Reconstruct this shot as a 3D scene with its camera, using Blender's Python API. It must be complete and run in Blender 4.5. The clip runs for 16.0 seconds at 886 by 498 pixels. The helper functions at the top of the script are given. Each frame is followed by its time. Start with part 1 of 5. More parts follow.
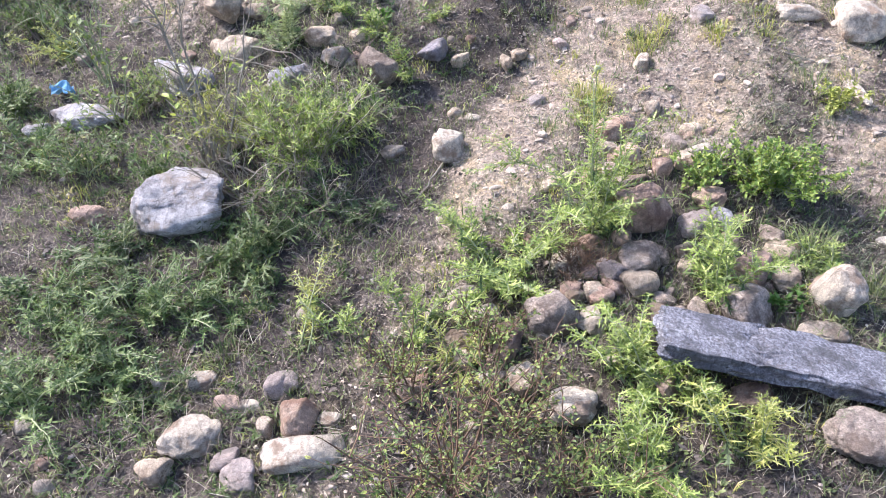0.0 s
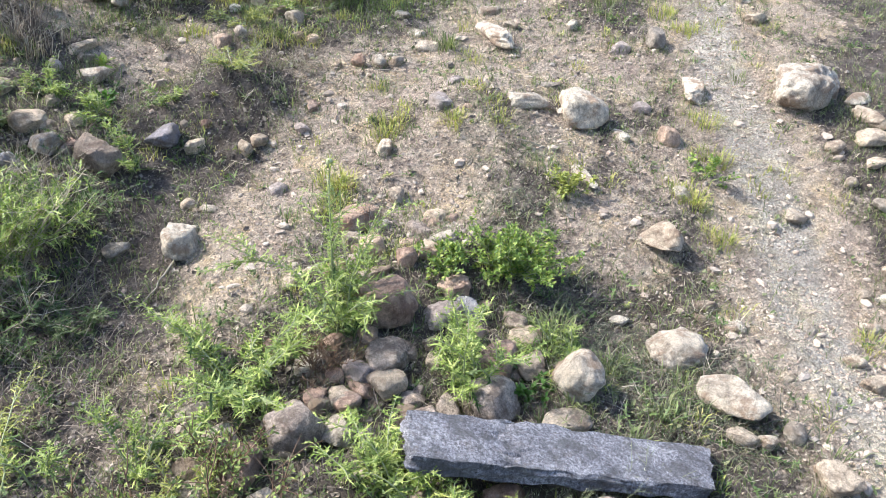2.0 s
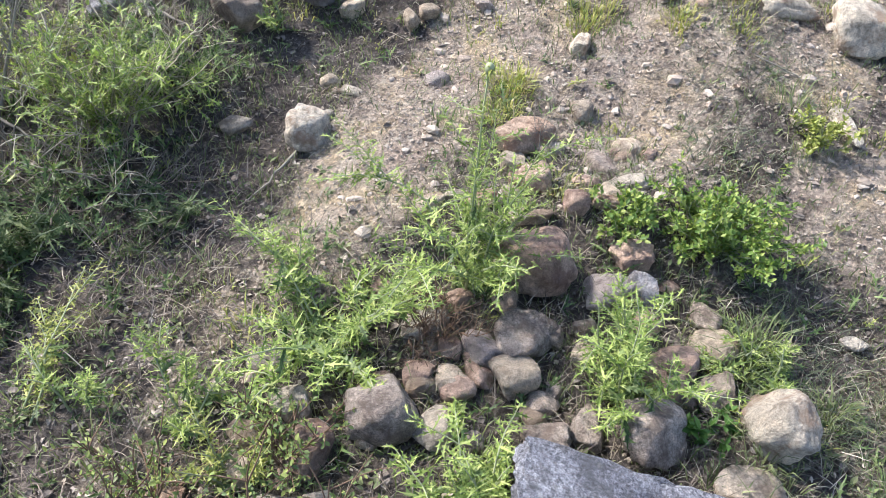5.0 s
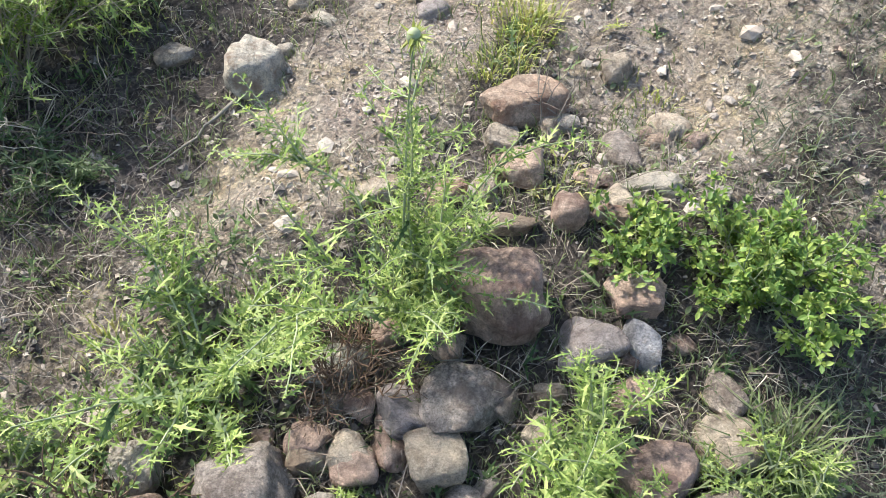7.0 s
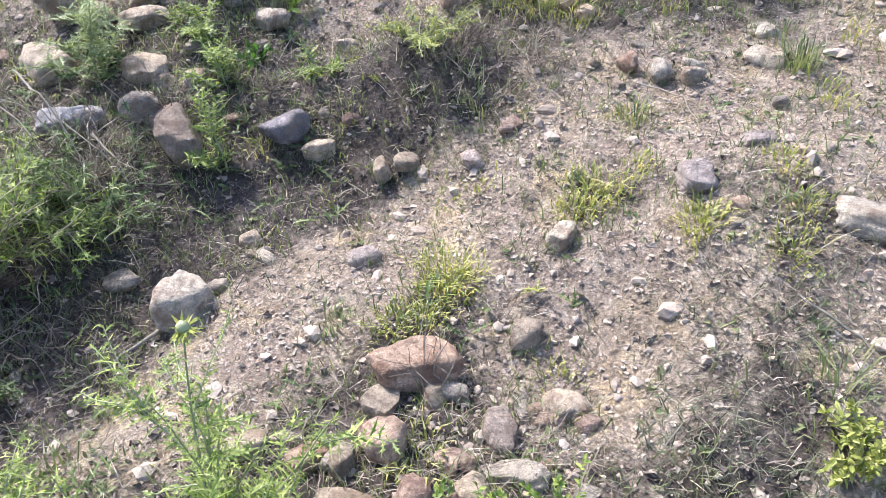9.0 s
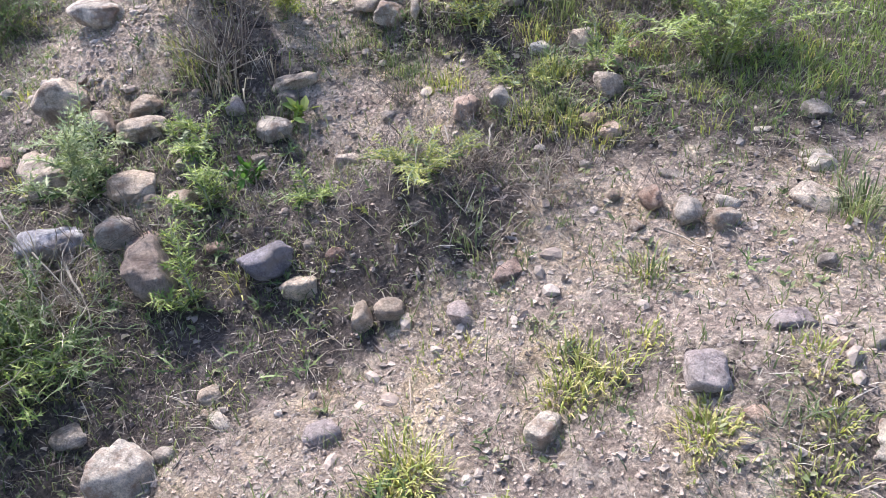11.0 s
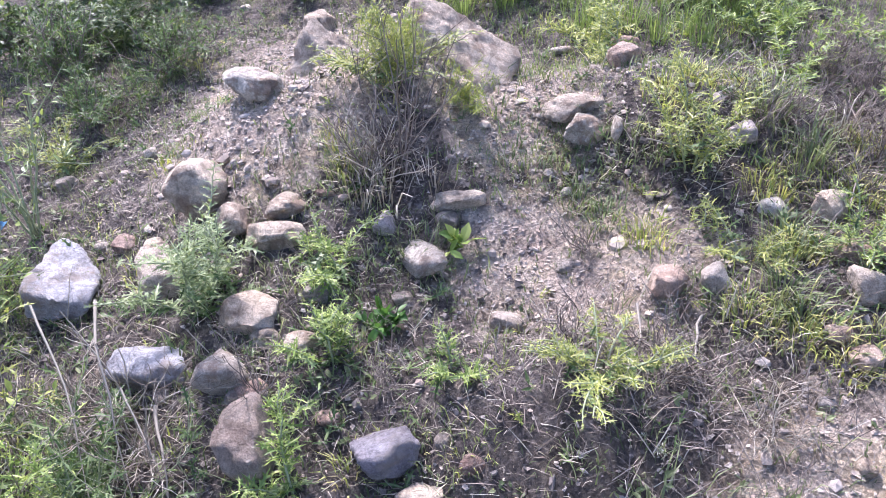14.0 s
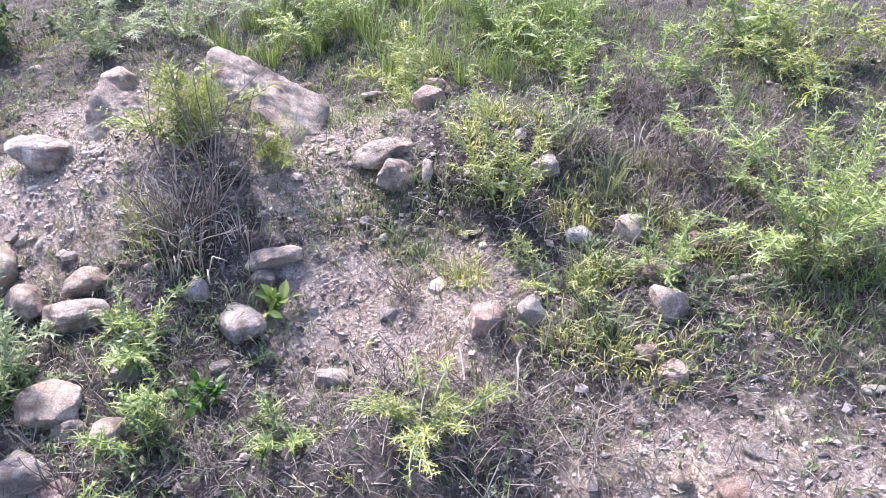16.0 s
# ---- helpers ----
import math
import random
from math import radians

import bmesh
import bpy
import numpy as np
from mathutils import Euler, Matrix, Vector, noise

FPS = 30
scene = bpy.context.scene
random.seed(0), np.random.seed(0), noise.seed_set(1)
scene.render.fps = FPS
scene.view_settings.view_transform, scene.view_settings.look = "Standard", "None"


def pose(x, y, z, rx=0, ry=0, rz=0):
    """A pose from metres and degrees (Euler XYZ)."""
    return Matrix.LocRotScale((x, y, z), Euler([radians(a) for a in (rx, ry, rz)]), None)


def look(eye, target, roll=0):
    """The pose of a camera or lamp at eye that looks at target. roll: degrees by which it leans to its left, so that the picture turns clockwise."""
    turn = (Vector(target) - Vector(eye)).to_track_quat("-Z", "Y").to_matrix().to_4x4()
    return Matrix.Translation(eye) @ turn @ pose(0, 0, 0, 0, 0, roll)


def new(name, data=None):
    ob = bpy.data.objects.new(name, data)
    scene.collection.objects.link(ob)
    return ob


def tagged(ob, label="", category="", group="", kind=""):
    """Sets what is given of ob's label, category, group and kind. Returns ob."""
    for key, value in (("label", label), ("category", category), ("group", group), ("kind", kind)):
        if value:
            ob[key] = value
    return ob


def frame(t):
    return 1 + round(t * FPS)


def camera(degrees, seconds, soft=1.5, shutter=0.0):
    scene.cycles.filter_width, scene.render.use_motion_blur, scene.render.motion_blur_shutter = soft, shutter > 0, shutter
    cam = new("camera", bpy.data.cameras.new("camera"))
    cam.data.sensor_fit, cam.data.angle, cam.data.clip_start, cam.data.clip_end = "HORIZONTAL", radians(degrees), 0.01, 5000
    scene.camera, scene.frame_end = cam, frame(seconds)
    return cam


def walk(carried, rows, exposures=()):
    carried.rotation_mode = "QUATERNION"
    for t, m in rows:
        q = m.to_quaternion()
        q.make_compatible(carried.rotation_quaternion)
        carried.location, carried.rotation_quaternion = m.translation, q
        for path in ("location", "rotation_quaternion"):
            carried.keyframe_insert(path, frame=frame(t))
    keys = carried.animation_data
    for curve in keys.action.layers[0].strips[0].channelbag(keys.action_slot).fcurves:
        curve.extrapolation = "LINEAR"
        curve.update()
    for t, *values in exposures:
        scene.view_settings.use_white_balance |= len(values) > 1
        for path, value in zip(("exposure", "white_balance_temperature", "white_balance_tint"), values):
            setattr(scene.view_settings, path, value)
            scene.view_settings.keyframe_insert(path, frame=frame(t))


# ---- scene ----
cam = camera(58.6, 16.0, soft=0.8)
PATH = [
    (0, (0.0, 0.0, 2.0), (0.0, 1.678, 0.911), -5.3),
    (0.5, (-0.016, -0.015, 2.021), (0.004, 1.687, 0.97), -3.4),
    (1, (-0.001, -0.047, 2.011), (0.027, 1.653, 0.957), -2.1),
    (1.5, (0.062, 0.014, 1.961), (0.281, 1.687, 0.886), -1.3),
    (2, (0.164, 0.186, 1.993), (0.73, 1.848, 1.035), 1.2),
    (2.5, (0.116, 0.29, 1.988), (0.811, 1.949, 1.113), 2.4),
    (3, (0.16, 0.355, 1.964), (0.764, 2.019, 1.033), 2.0),
    (3.5, (0.226, 0.441, 1.941), (0.592, 2.117, 0.912), 0.6),
    (4, (0.286, 0.483, 1.926), (0.37, 2.146, 0.818), -0.2),
    (4.5, (0.326, 0.63, 1.888), (0.343, 2.234, 0.694), 2.3),
    (5, (0.377, 0.855, 1.815), (0.481, 2.418, 0.572), 3.6),
    (5.2, (0.405, 0.937, 1.835), (0.535, 2.495, 0.588), 2.8),
    (7.3, (0.807, 1.565, 1.668), (0.608, 2.853, 0.15), 0.6),
    (7.5, (0.868, 1.618, 1.679), (0.62, 2.869, 0.139), -1.1),
    (8, (1.025, 1.65, 1.736), (0.571, 2.962, 0.297), -4.5),
    (8.5, (1.119, 1.606, 1.782), (0.58, 3.09, 0.554), -2.2),
    (8.7, (1.159, 1.653, 1.787), (0.668, 3.225, 0.653), -0.2),
    (10.8, (1.376, 2.195, 1.913), (0.679, 3.719, 0.821), -3.2),
    (11, (1.357, 2.261, 1.931), (0.624, 3.79, 0.87), -2.9),
    (11.5, (1.177, 2.642, 1.96), (0.495, 4.224, 0.945), 0.9),
    (12, (1.003, 2.781, 2.026), (0.255, 4.299, 0.96), 3.4),
    (12.5, (0.966, 2.802, 2.058), (0.033, 4.233, 1.018), 0.9),
    (13, (0.943, 2.787, 2.05), (-0.084, 4.16, 1.02), 0.6),
    (13.5, (0.936, 2.792, 2.048), (-0.103, 4.158, 1.022), 0.8),
    (14, (0.951, 2.815, 2.044), (-0.086, 4.184, 1.02), 0.6),
    (14.5, (0.967, 2.823, 2.055), (-0.031, 4.248, 1.067), 0.7),
    (15, (0.991, 2.845, 2.053), (0.07, 4.342, 1.097), 1.3),
    (15.5, (1.003, 2.877, 2.067), (0.148, 4.43, 1.141), 1.0),
    (16, (0.999, 2.9, 2.064), (0.262, 4.505, 1.125), 0.9),
]
EXPOSURES = ((0, 1.36, 5780, 19), (1.5, 1.32, 5880, 14), (2.5, 1.02, 5930, 7), (3.5, 0.76, 5730, 11), (4.2, 1.02, 5790, 14), (5.2, 1.11, 5850, 10), (7.5, 1.08, 5970, 6), (8, 1.16, 5980, 8), (8.7, 1.28, 5880, 14), (11, 1.12, 5750, 19), (13, 1.36, 5470, 24), (16, 1.59, 5520, 29))
walk(cam, [(t, look(eye, target, roll)) for t, eye, target, roll in PATH], EXPOSURES)

# ---- light ----
SUN_AZ, SUN_EL = -60.0, 49.0          # degrees from +y towards +x; height over the horizon
world = bpy.data.worlds.new("sky")
scene.world = world
world.use_nodes = True
wn = world.node_tree.nodes
sky = wn.new("ShaderNodeTexSky")
sky.sky_type = 'NISHITA'
sky.sun_disc = False
sky.sun_elevation = radians(SUN_EL)
sky.sun_rotation = radians(SUN_AZ)
sky.dust_density = 3.0
wn["Background"].inputs[1].default_value = 0.15
world.node_tree.links.new(sky.outputs[0], wn["Background"].inputs[0])
sun = new("sun", bpy.data.lights.new("sun", 'SUN'))
sun.data.energy, sun.data.angle, sun.data.color = 3.5, radians(4.0), (1.0, 0.915, 0.78)
sun_dir = Vector((math.sin(radians(SUN_AZ)) * math.cos(radians(SUN_EL)), math.cos(radians(SUN_AZ)) * math.cos(radians(SUN_EL)), math.sin(radians(SUN_EL))))
sun.matrix_world = look(sun_dir * 30, (0, 0, 0))

# ---- materials ----


def node(nt, kind, **props):
    n = nt.nodes.new(kind)
    for k, v in props.items():
        n.inputs[k].default_value = v
    return n


def ramp(nt, src, stops):
    r = nt.nodes.new("ShaderNodeValToRGB")
    e = r.color_ramp.elements
    while len(e) < len(stops):
        e.new(0.5)
    for el, (p, c) in zip(e, stops):
        el.position, el.color = p, (*c, 1)
    nt.links.new(src, r.inputs[0])
    return r.outputs[0]


def blend(nt, mode, fac, a, b):
    m = nt.nodes.new("ShaderNodeMix")
    m.data_type, m.blend_type = 'RGBA', mode
    for sock, v in ((m.inputs[0], fac), (m.inputs[6], a), (m.inputs[7], b)):
        if isinstance(v, (int, float)):
            sock.default_value = v
        elif isinstance(v, tuple):
            sock.default_value = (*v, 1)
        else:
            nt.links.new(v, sock)
    return m.outputs[2]


def base_material(name):
    m = bpy.data.materials.new(name)
    m.use_nodes = True
    nt = m.node_tree
    return m, nt, nt.nodes["Principled BSDF"]


def coords(nt, scale=1.0, seed_object=True):
    tc = nt.nodes.new("ShaderNodeTexCoord")
    mp = nt.nodes.new("ShaderNodeMapping")
    mp.inputs[3].default_value = (scale, scale, scale)
    nt.links.new(tc.outputs[3], mp.inputs[0])
    if seed_object:
        oi = nt.nodes.new("ShaderNodeObjectInfo")
        v = nt.nodes.new("ShaderNodeVectorMath")
        v.operation = 'SCALE'
        v.inputs[0].default_value = (37.0, 19.0, 53.0)
        nt.links.new(oi.outputs["Random"], v.inputs[3])
        nt.links.new(v.outputs[0], mp.inputs[1])
    return mp.outputs[0]


def noise_tex(nt, vec, scale, detail=5.0, rough=0.6):
    n = node(nt, "ShaderNodeTexNoise", Scale=scale, Detail=detail, Roughness=rough)
    nt.links.new(vec, n.inputs["Vector"])
    return n.outputs[0]


def bump(nt, bs, height, strength, dist):
    b = node(nt, "ShaderNodeBump", Strength=strength, Distance=dist)
    nt.links.new(height, b.inputs["Height"])
    nt.links.new(b.outputs[0], bs.inputs["Normal"])


def stone_material(name, dark, mid, light, stain, speck=0.35, lichen=0.3):
    """Weathered field stone: broad tone, fine grain, stains, pale crust and soil clinging in patches."""
    m, nt, bs = base_material(name)
    v = coords(nt)
    broad = noise_tex(nt, v, 6.0, 4.0)
    fine = noise_tex(nt, v, 105.0 if speck > 0.9 else 70.0, 6.0, 0.75)
    col = ramp(nt, broad, [(0.25, dark), (0.5, mid), (0.75, light)])
    stops = [(0.38, (0.4, 0.4, 0.41)), (0.5, (0.95, 0.95, 0.95)), (0.63, (1.6, 1.58, 1.56))] if speck > 0.9 else [(0.34, (0.4, 0.39, 0.39)), (0.52, (1, 1, 1)), (0.7, (1.4, 1.37, 1.33))]
    grain = ramp(nt, fine, stops)
    col = blend(nt, 'MULTIPLY', speck, col, grain)
    pits = ramp(nt, noise_tex(nt, v, 230.0, 4.0, 0.7), [(0.36, (0.35, 0.34, 0.33)), (0.5, (1, 1, 1)), (0.68, (1.35, 1.33, 1.3))])
    col = blend(nt, 'MULTIPLY', 0.25 + 0.5 * speck, col, pits)
    dirt = ramp(nt, noise_tex(nt, v, 20.0, 6.0, 0.8), [(0.53, (0, 0, 0)), (0.66, (0.7, 0.7, 0.7))])
    col = blend(nt, 'MIX', dirt, col, blend(nt, 'MIX', 0.6, col, (0.17, 0.135, 0.11)))
    patch = ramp(nt, noise_tex(nt, v, 16.0, 7.0, 0.8), [(0.36, (0.46, 0.43, 0.41)), (0.5, (1, 1, 1)), (0.64, (1.4, 1.37, 1.32))])
    col = blend(nt, 'MULTIPLY', 0.85, col, patch)
    st = ramp(nt, noise_tex(nt, v, 9.0, 6.0, 0.7), [(0.5, (0, 0, 0)), (0.6, (1, 1, 1))])
    col = blend(nt, 'MIX', st, col, blend(nt, 'MIX', 0.72, col, stain))
    w = node(nt, "ShaderNodeTexWave", Scale=7.0, Distortion=9.0, Detail=3.0)
    nt.links.new(v, w.inputs["Vector"])
    vein = ramp(nt, w.outputs[1], [(0.0, (0.55, 0.55, 0.55)), (0.12, (1, 1, 1))])
    col = blend(nt, 'MULTIPLY', 0.35, col, vein)
    vo = node(nt, "ShaderNodeTexVoronoi", Scale=26.0)
    nt.links.new(v, vo.inputs["Vector"])
    lic = ramp(nt, vo.outputs[0], [(0.12, (1, 1, 1)), (0.2, (0, 0, 0))])
    mask = blend(nt, 'MULTIPLY', 1.0, lic, ramp(nt, noise_tex(nt, v, 5.0, 2.0), [(0.5, (0, 0, 0)), (0.6, (lichen, lichen, lichen))]))
    col = blend(nt, 'MIX', mask, col, (0.52, 0.52, 0.46))
    oi = nt.nodes.new("ShaderNodeObjectInfo")
    tone = ramp(nt, oi.outputs["Random"], [(0.0, (0.9, 0.885, 0.87)), (0.5, (1.04, 1.03, 1.01)), (1.0, (1.16, 1.13, 1.07))])
    col = blend(nt, 'MULTIPLY', 1.0, col, tone)
    nt.links.new(col, bs.inputs["Base Color"])
    bs.inputs["Roughness"].default_value = 0.86
    h = blend(nt, 'ADD', 0.8, noise_tex(nt, v, 30.0, 7.0, 0.75), noise_tex(nt, v, 130.0, 5.0, 0.75))
    bump(nt, bs, h, 1.0, 0.02)
    return m


STONE = {
    "G": stone_material("grey_stone", (0.27, 0.235, 0.2), (0.43, 0.38, 0.325), (0.59, 0.53, 0.46), (0.21, 0.17, 0.135)),
    "B": stone_material("pale_blue_grey_stone", (0.32, 0.312, 0.33), (0.48, 0.472, 0.495), (0.65, 0.643, 0.66), (0.33, 0.27, 0.22)),
    "W": stone_material("pale_stone", (0.42, 0.365, 0.295), (0.65, 0.58, 0.48), (0.81, 0.745, 0.64), (0.29, 0.185, 0.12)),
    "T": stone_material("tan_stone", (0.32, 0.26, 0.2), (0.53, 0.445, 0.35), (0.71, 0.615, 0.505), (0.21, 0.145, 0.1)),
    "R": stone_material("red_brown_stone", (0.28, 0.19, 0.15), (0.48, 0.345, 0.275), (0.64, 0.5, 0.41), (0.16, 0.09, 0.07)),
    "O": stone_material("orange_tan_stone", (0.33, 0.235, 0.175), (0.52, 0.385, 0.295), (0.68, 0.54, 0.43), (0.24, 0.13, 0.085)),
    "P": stone_material("purple_grey_stone", (0.3, 0.245, 0.225), (0.46, 0.39, 0.365), (0.62, 0.55, 0.515), (0.32, 0.28, 0.25)),
    "V": stone_material("violet_grey_stone", (0.17, 0.155, 0.175), (0.29, 0.27, 0.3), (0.46, 0.44, 0.47), (0.3, 0.265, 0.24)),
    "K": stone_material("brown_stone", (0.2, 0.155, 0.125), (0.34, 0.275, 0.225), (0.48, 0.41, 0.345), (0.15, 0.105, 0.08)),
    "D": stone_material("speckled_granite", (0.29, 0.238, 0.205), (0.45, 0.38, 0.33), (0.6, 0.525, 0.465), (0.17, 0.125, 0.1), speck=0.7),
}
SLAB = stone_material("slab_granite", (0.15, 0.156, 0.195), (0.24, 0.25, 0.3), (0.37, 0.38, 0.435), (0.09, 0.09, 0.1), speck=0.95, lichen=0.15)


def soil_material():
    m, nt, bs = base_material("soil")
    tc = nt.nodes.new("ShaderNodeTexCoord")
    v = tc.outputs[3]
    at = nt.nodes.new("ShaderNodeAttribute")
    at.attribute_name = "bare"
    big = noise_tex(nt, v, 1.7, 4.0)
    mid = noise_tex(nt, v, 14.0, 6.0, 0.7)
    fine = noise_tex(nt, v, 120.0, 5.0, 0.8)
    bare = ramp(nt, mid, [(0.3, (0.31, 0.25, 0.197)), (0.5, (0.59, 0.495, 0.4)), (0.68, (0.77, 0.675, 0.56))])
    humus = ramp(nt, mid, [(0.3, (0.05, 0.041, 0.037)), (0.5, (0.13, 0.11, 0.099)), (0.7, (0.28, 0.243, 0.217))])
    edge = nt.nodes.new("ShaderNodeMath")
    edge.operation = 'MULTIPLY_ADD'
    nt.links.new(mid, edge.inputs[0])
    edge.inputs[1].default_value = 0.9
    nt.links.new(at.outputs["Fac"], edge.inputs[2])
    fac = ramp(nt, edge.outputs[0], [(0.7, (0, 0, 0)), (1.02, (1, 1, 1))])
    col = blend(nt, 'MIX', fac, humus, bare)
    sand = ramp(nt, mid, [(0.3, (0.41, 0.388, 0.34)), (0.5, (0.62, 0.588, 0.52)), (0.7, (0.77, 0.737, 0.668))])
    lane = node(nt, "ShaderNodeMapRange")
    lane.inputs[1].default_value, lane.inputs[2].default_value = 1.05, 1.45
    nt.links.new(at.outputs["Fac"], lane.inputs[0])
    col = blend(nt, 'MIX', lane.outputs[0], col, sand)
    tint = ramp(nt, noise_tex(nt, v, 4.5, 5.0, 0.7), [(0.34, (0.84, 0.8, 0.82)), (0.5, (1, 1, 1)), (0.64, (1.12, 1.07, 0.9))])
    col = blend(nt, 'MULTIPLY', 1.0, col, tint)
    col = blend(nt, 'MULTIPLY', 1.0, col, ramp(nt, big, [(0.3, (0.82, 0.8, 0.8)), (0.7, (1.12, 1.1, 1.06))]))
    col = blend(nt, 'MULTIPLY', 0.8, col, ramp(nt, fine, [(0.3, (0.4, 0.38, 0.36)), (0.5, (1, 1, 1)), (0.7, (1.5, 1.48, 1.44))]))
    vo = node(nt, "ShaderNodeTexVoronoi", Scale=70.0)
    nt.links.new(v, vo.inputs["Vector"])
    grit = ramp(nt, vo.outputs[0], [(0.2, (1, 1, 1)), (0.45, (0.6, 0.6, 0.6))])
    col = blend(nt, 'MULTIPLY', 0.45, col, grit)
    crumb = node(nt, "ShaderNodeTexVoronoi", Scale=110.0)
    nt.links.new(blend(nt, 'ADD', 0.02, v, noise_tex(nt, v, 60.0)), crumb.inputs["Vector"])
    bits = ramp(nt, crumb.outputs[1], [(0.1, (0.55, 0.53, 0.52)), (0.5, (1, 1, 1)), (0.85, (1.5, 1.47, 1.42))])
    col = blend(nt, 'MULTIPLY', 0.75, col, bits)
    nt.links.new(col, bs.inputs["Base Color"])
    bs.inputs["Roughness"].default_value = 0.95
    bump(nt, bs, blend(nt, 'ADD', 0.7, noise_tex(nt, v, 55.0, 6.0, 0.8), fine), 1.0, 0.03)
    return m


SOIL = soil_material()


def leaf_material(name, colours, light=0.3, rough=0.5):
    """Leaves, blades and stalks: every piece with a tint of its own; thin tissue lets light through."""
    m, nt, bs = base_material(name)
    geo = nt.nodes.new("ShaderNodeNewGeometry")
    n = len(colours) - 1
    col = ramp(nt, geo.outputs["Random Per Island"], [(i / n, c) for i, c in enumerate(colours)])
    tc = nt.nodes.new("ShaderNodeTexCoord")
    col = blend(nt, 'MULTIPLY', 0.6, col, ramp(nt, noise_tex(nt, tc.outputs[3], 9.0, 3.0), [(0.3, (0.6, 0.62, 0.6)), (0.7, (1.3, 1.25, 1.1))]))
    nt.links.new(col, bs.inputs["Base Color"])
    bs.inputs["Roughness"].default_value = rough
    bs.inputs["Specular IOR Level"].default_value = 0.35
    if light > 0:
        tr = nt.nodes.new("ShaderNodeBsdfTranslucent")
        nt.links.new(blend(nt, 'MULTIPLY', 1.0, col, (1.25, 1.3, 0.85)), tr.inputs[0])
        mx = nt.nodes.new("ShaderNodeMixShader")
        mx.inputs[0].default_value = light
        nt.links.new(bs.outputs[0], mx.inputs[1])
        nt.links.new(tr.outputs[0], mx.inputs[2])
        nt.links.new(mx.outputs[0], nt.nodes["Material Output"].inputs[0])
    return m


THISTLE = leaf_material("thistle_leaf", [(0.12, 0.18, 0.045), (0.21, 0.295, 0.075), (0.33, 0.41, 0.11), (0.5, 0.54, 0.22)])
THISTLE_Y = leaf_material("yellow_thistle_leaf", [(0.18, 0.22, 0.05), (0.28, 0.325, 0.08), (0.4, 0.42, 0.12), (0.52, 0.5, 0.22)])
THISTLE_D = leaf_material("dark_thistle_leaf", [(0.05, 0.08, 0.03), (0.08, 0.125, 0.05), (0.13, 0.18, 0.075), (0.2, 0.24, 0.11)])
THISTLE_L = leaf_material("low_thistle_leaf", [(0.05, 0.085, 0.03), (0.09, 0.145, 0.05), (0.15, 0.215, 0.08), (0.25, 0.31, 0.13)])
THISTLE_S = leaf_material("silvery_thistle_leaf", [(0.2, 0.25, 0.12), (0.3, 0.36, 0.18), (0.45, 0.5, 0.3)])
STALK = leaf_material("green_stalk", [(0.2, 0.24, 0.12), (0.34, 0.37, 0.22)], 0.0)
HERB = leaf_material("herb_leaf", [(0.09, 0.16, 0.04), (0.17, 0.265, 0.06), (0.27, 0.355, 0.085), (0.39, 0.44, 0.12)])
TWIGLEAF = leaf_material("small_yellow_green_leaf", [(0.1, 0.15, 0.06), (0.17, 0.23, 0.08), (0.25, 0.32, 0.1), (0.35, 0.39, 0.12)])
CLOVER = leaf_material("clover_leaf", [(0.06, 0.13, 0.03), (0.1, 0.2, 0.045)])
GRASS = leaf_material("grass_blade", [(0.09, 0.12, 0.055), (0.15, 0.19, 0.085), (0.22, 0.26, 0.12), (0.32, 0.33, 0.19)])
MATGRASS = leaf_material("matted_grass_blade", [(0.06, 0.075, 0.055), (0.1, 0.125, 0.085), (0.17, 0.19, 0.13), (0.28, 0.28, 0.22)])
LUSH = leaf_material("lush_grass_blade", [(0.12, 0.17, 0.06), (0.19, 0.26, 0.08), (0.3, 0.36, 0.13)])
YELLOWGRASS = leaf_material("yellowing_grass_blade", [(0.22, 0.27, 0.08), (0.33, 0.37, 0.1), (0.45, 0.44, 0.15), (0.5, 0.43, 0.22)])
STRAW = leaf_material("dry_straw", [(0.14, 0.11, 0.09), (0.25, 0.21, 0.175), (0.37, 0.325, 0.27), (0.6, 0.55, 0.48)], 0.15, 0.7)
DEADSTEM = leaf_material("dead_brown_stalk", [(0.09, 0.07, 0.06), (0.18, 0.147, 0.127), (0.31, 0.267, 0.232)], 0.0, 0.8)
REDTWIG = leaf_material("reddish_twig", [(0.12, 0.075, 0.05), (0.2, 0.13, 0.09)], 0.0, 0.8)
PALEBARK = leaf_material("pale_bark", [(0.2, 0.178, 0.148), (0.29, 0.262, 0.22)], 0.0, 0.85)
PETAL = leaf_material("small_white_flower", [(0.6, 0.6, 0.55), (0.72, 0.7, 0.6)], 0.2)


def gravel_material(name, colours):
    m, nt, bs = base_material(name)
    geo = nt.nodes.new("ShaderNodeNewGeometry")
    col = ramp(nt, geo.outputs["Random Per Island"], [(i / (len(colours) - 1), c) for i, c in enumerate(colours)])
    tc = nt.nodes.new("ShaderNodeTexCoord")
    col = blend(nt, 'MULTIPLY', 0.7, col, ramp(nt, noise_tex(nt, tc.outputs[3], 90.0, 5.0, 0.7), [(0.3, (0.55, 0.54, 0.53)), (0.6, (1.1, 1.1, 1.08))]))
    nt.links.new(col, bs.inputs["Base Color"])
    bs.inputs["Roughness"].default_value = 0.9
    bump(nt, bs, noise_tex(nt, tc.outputs[3], 160.0, 4.0), 0.5, 0.003)
    return m


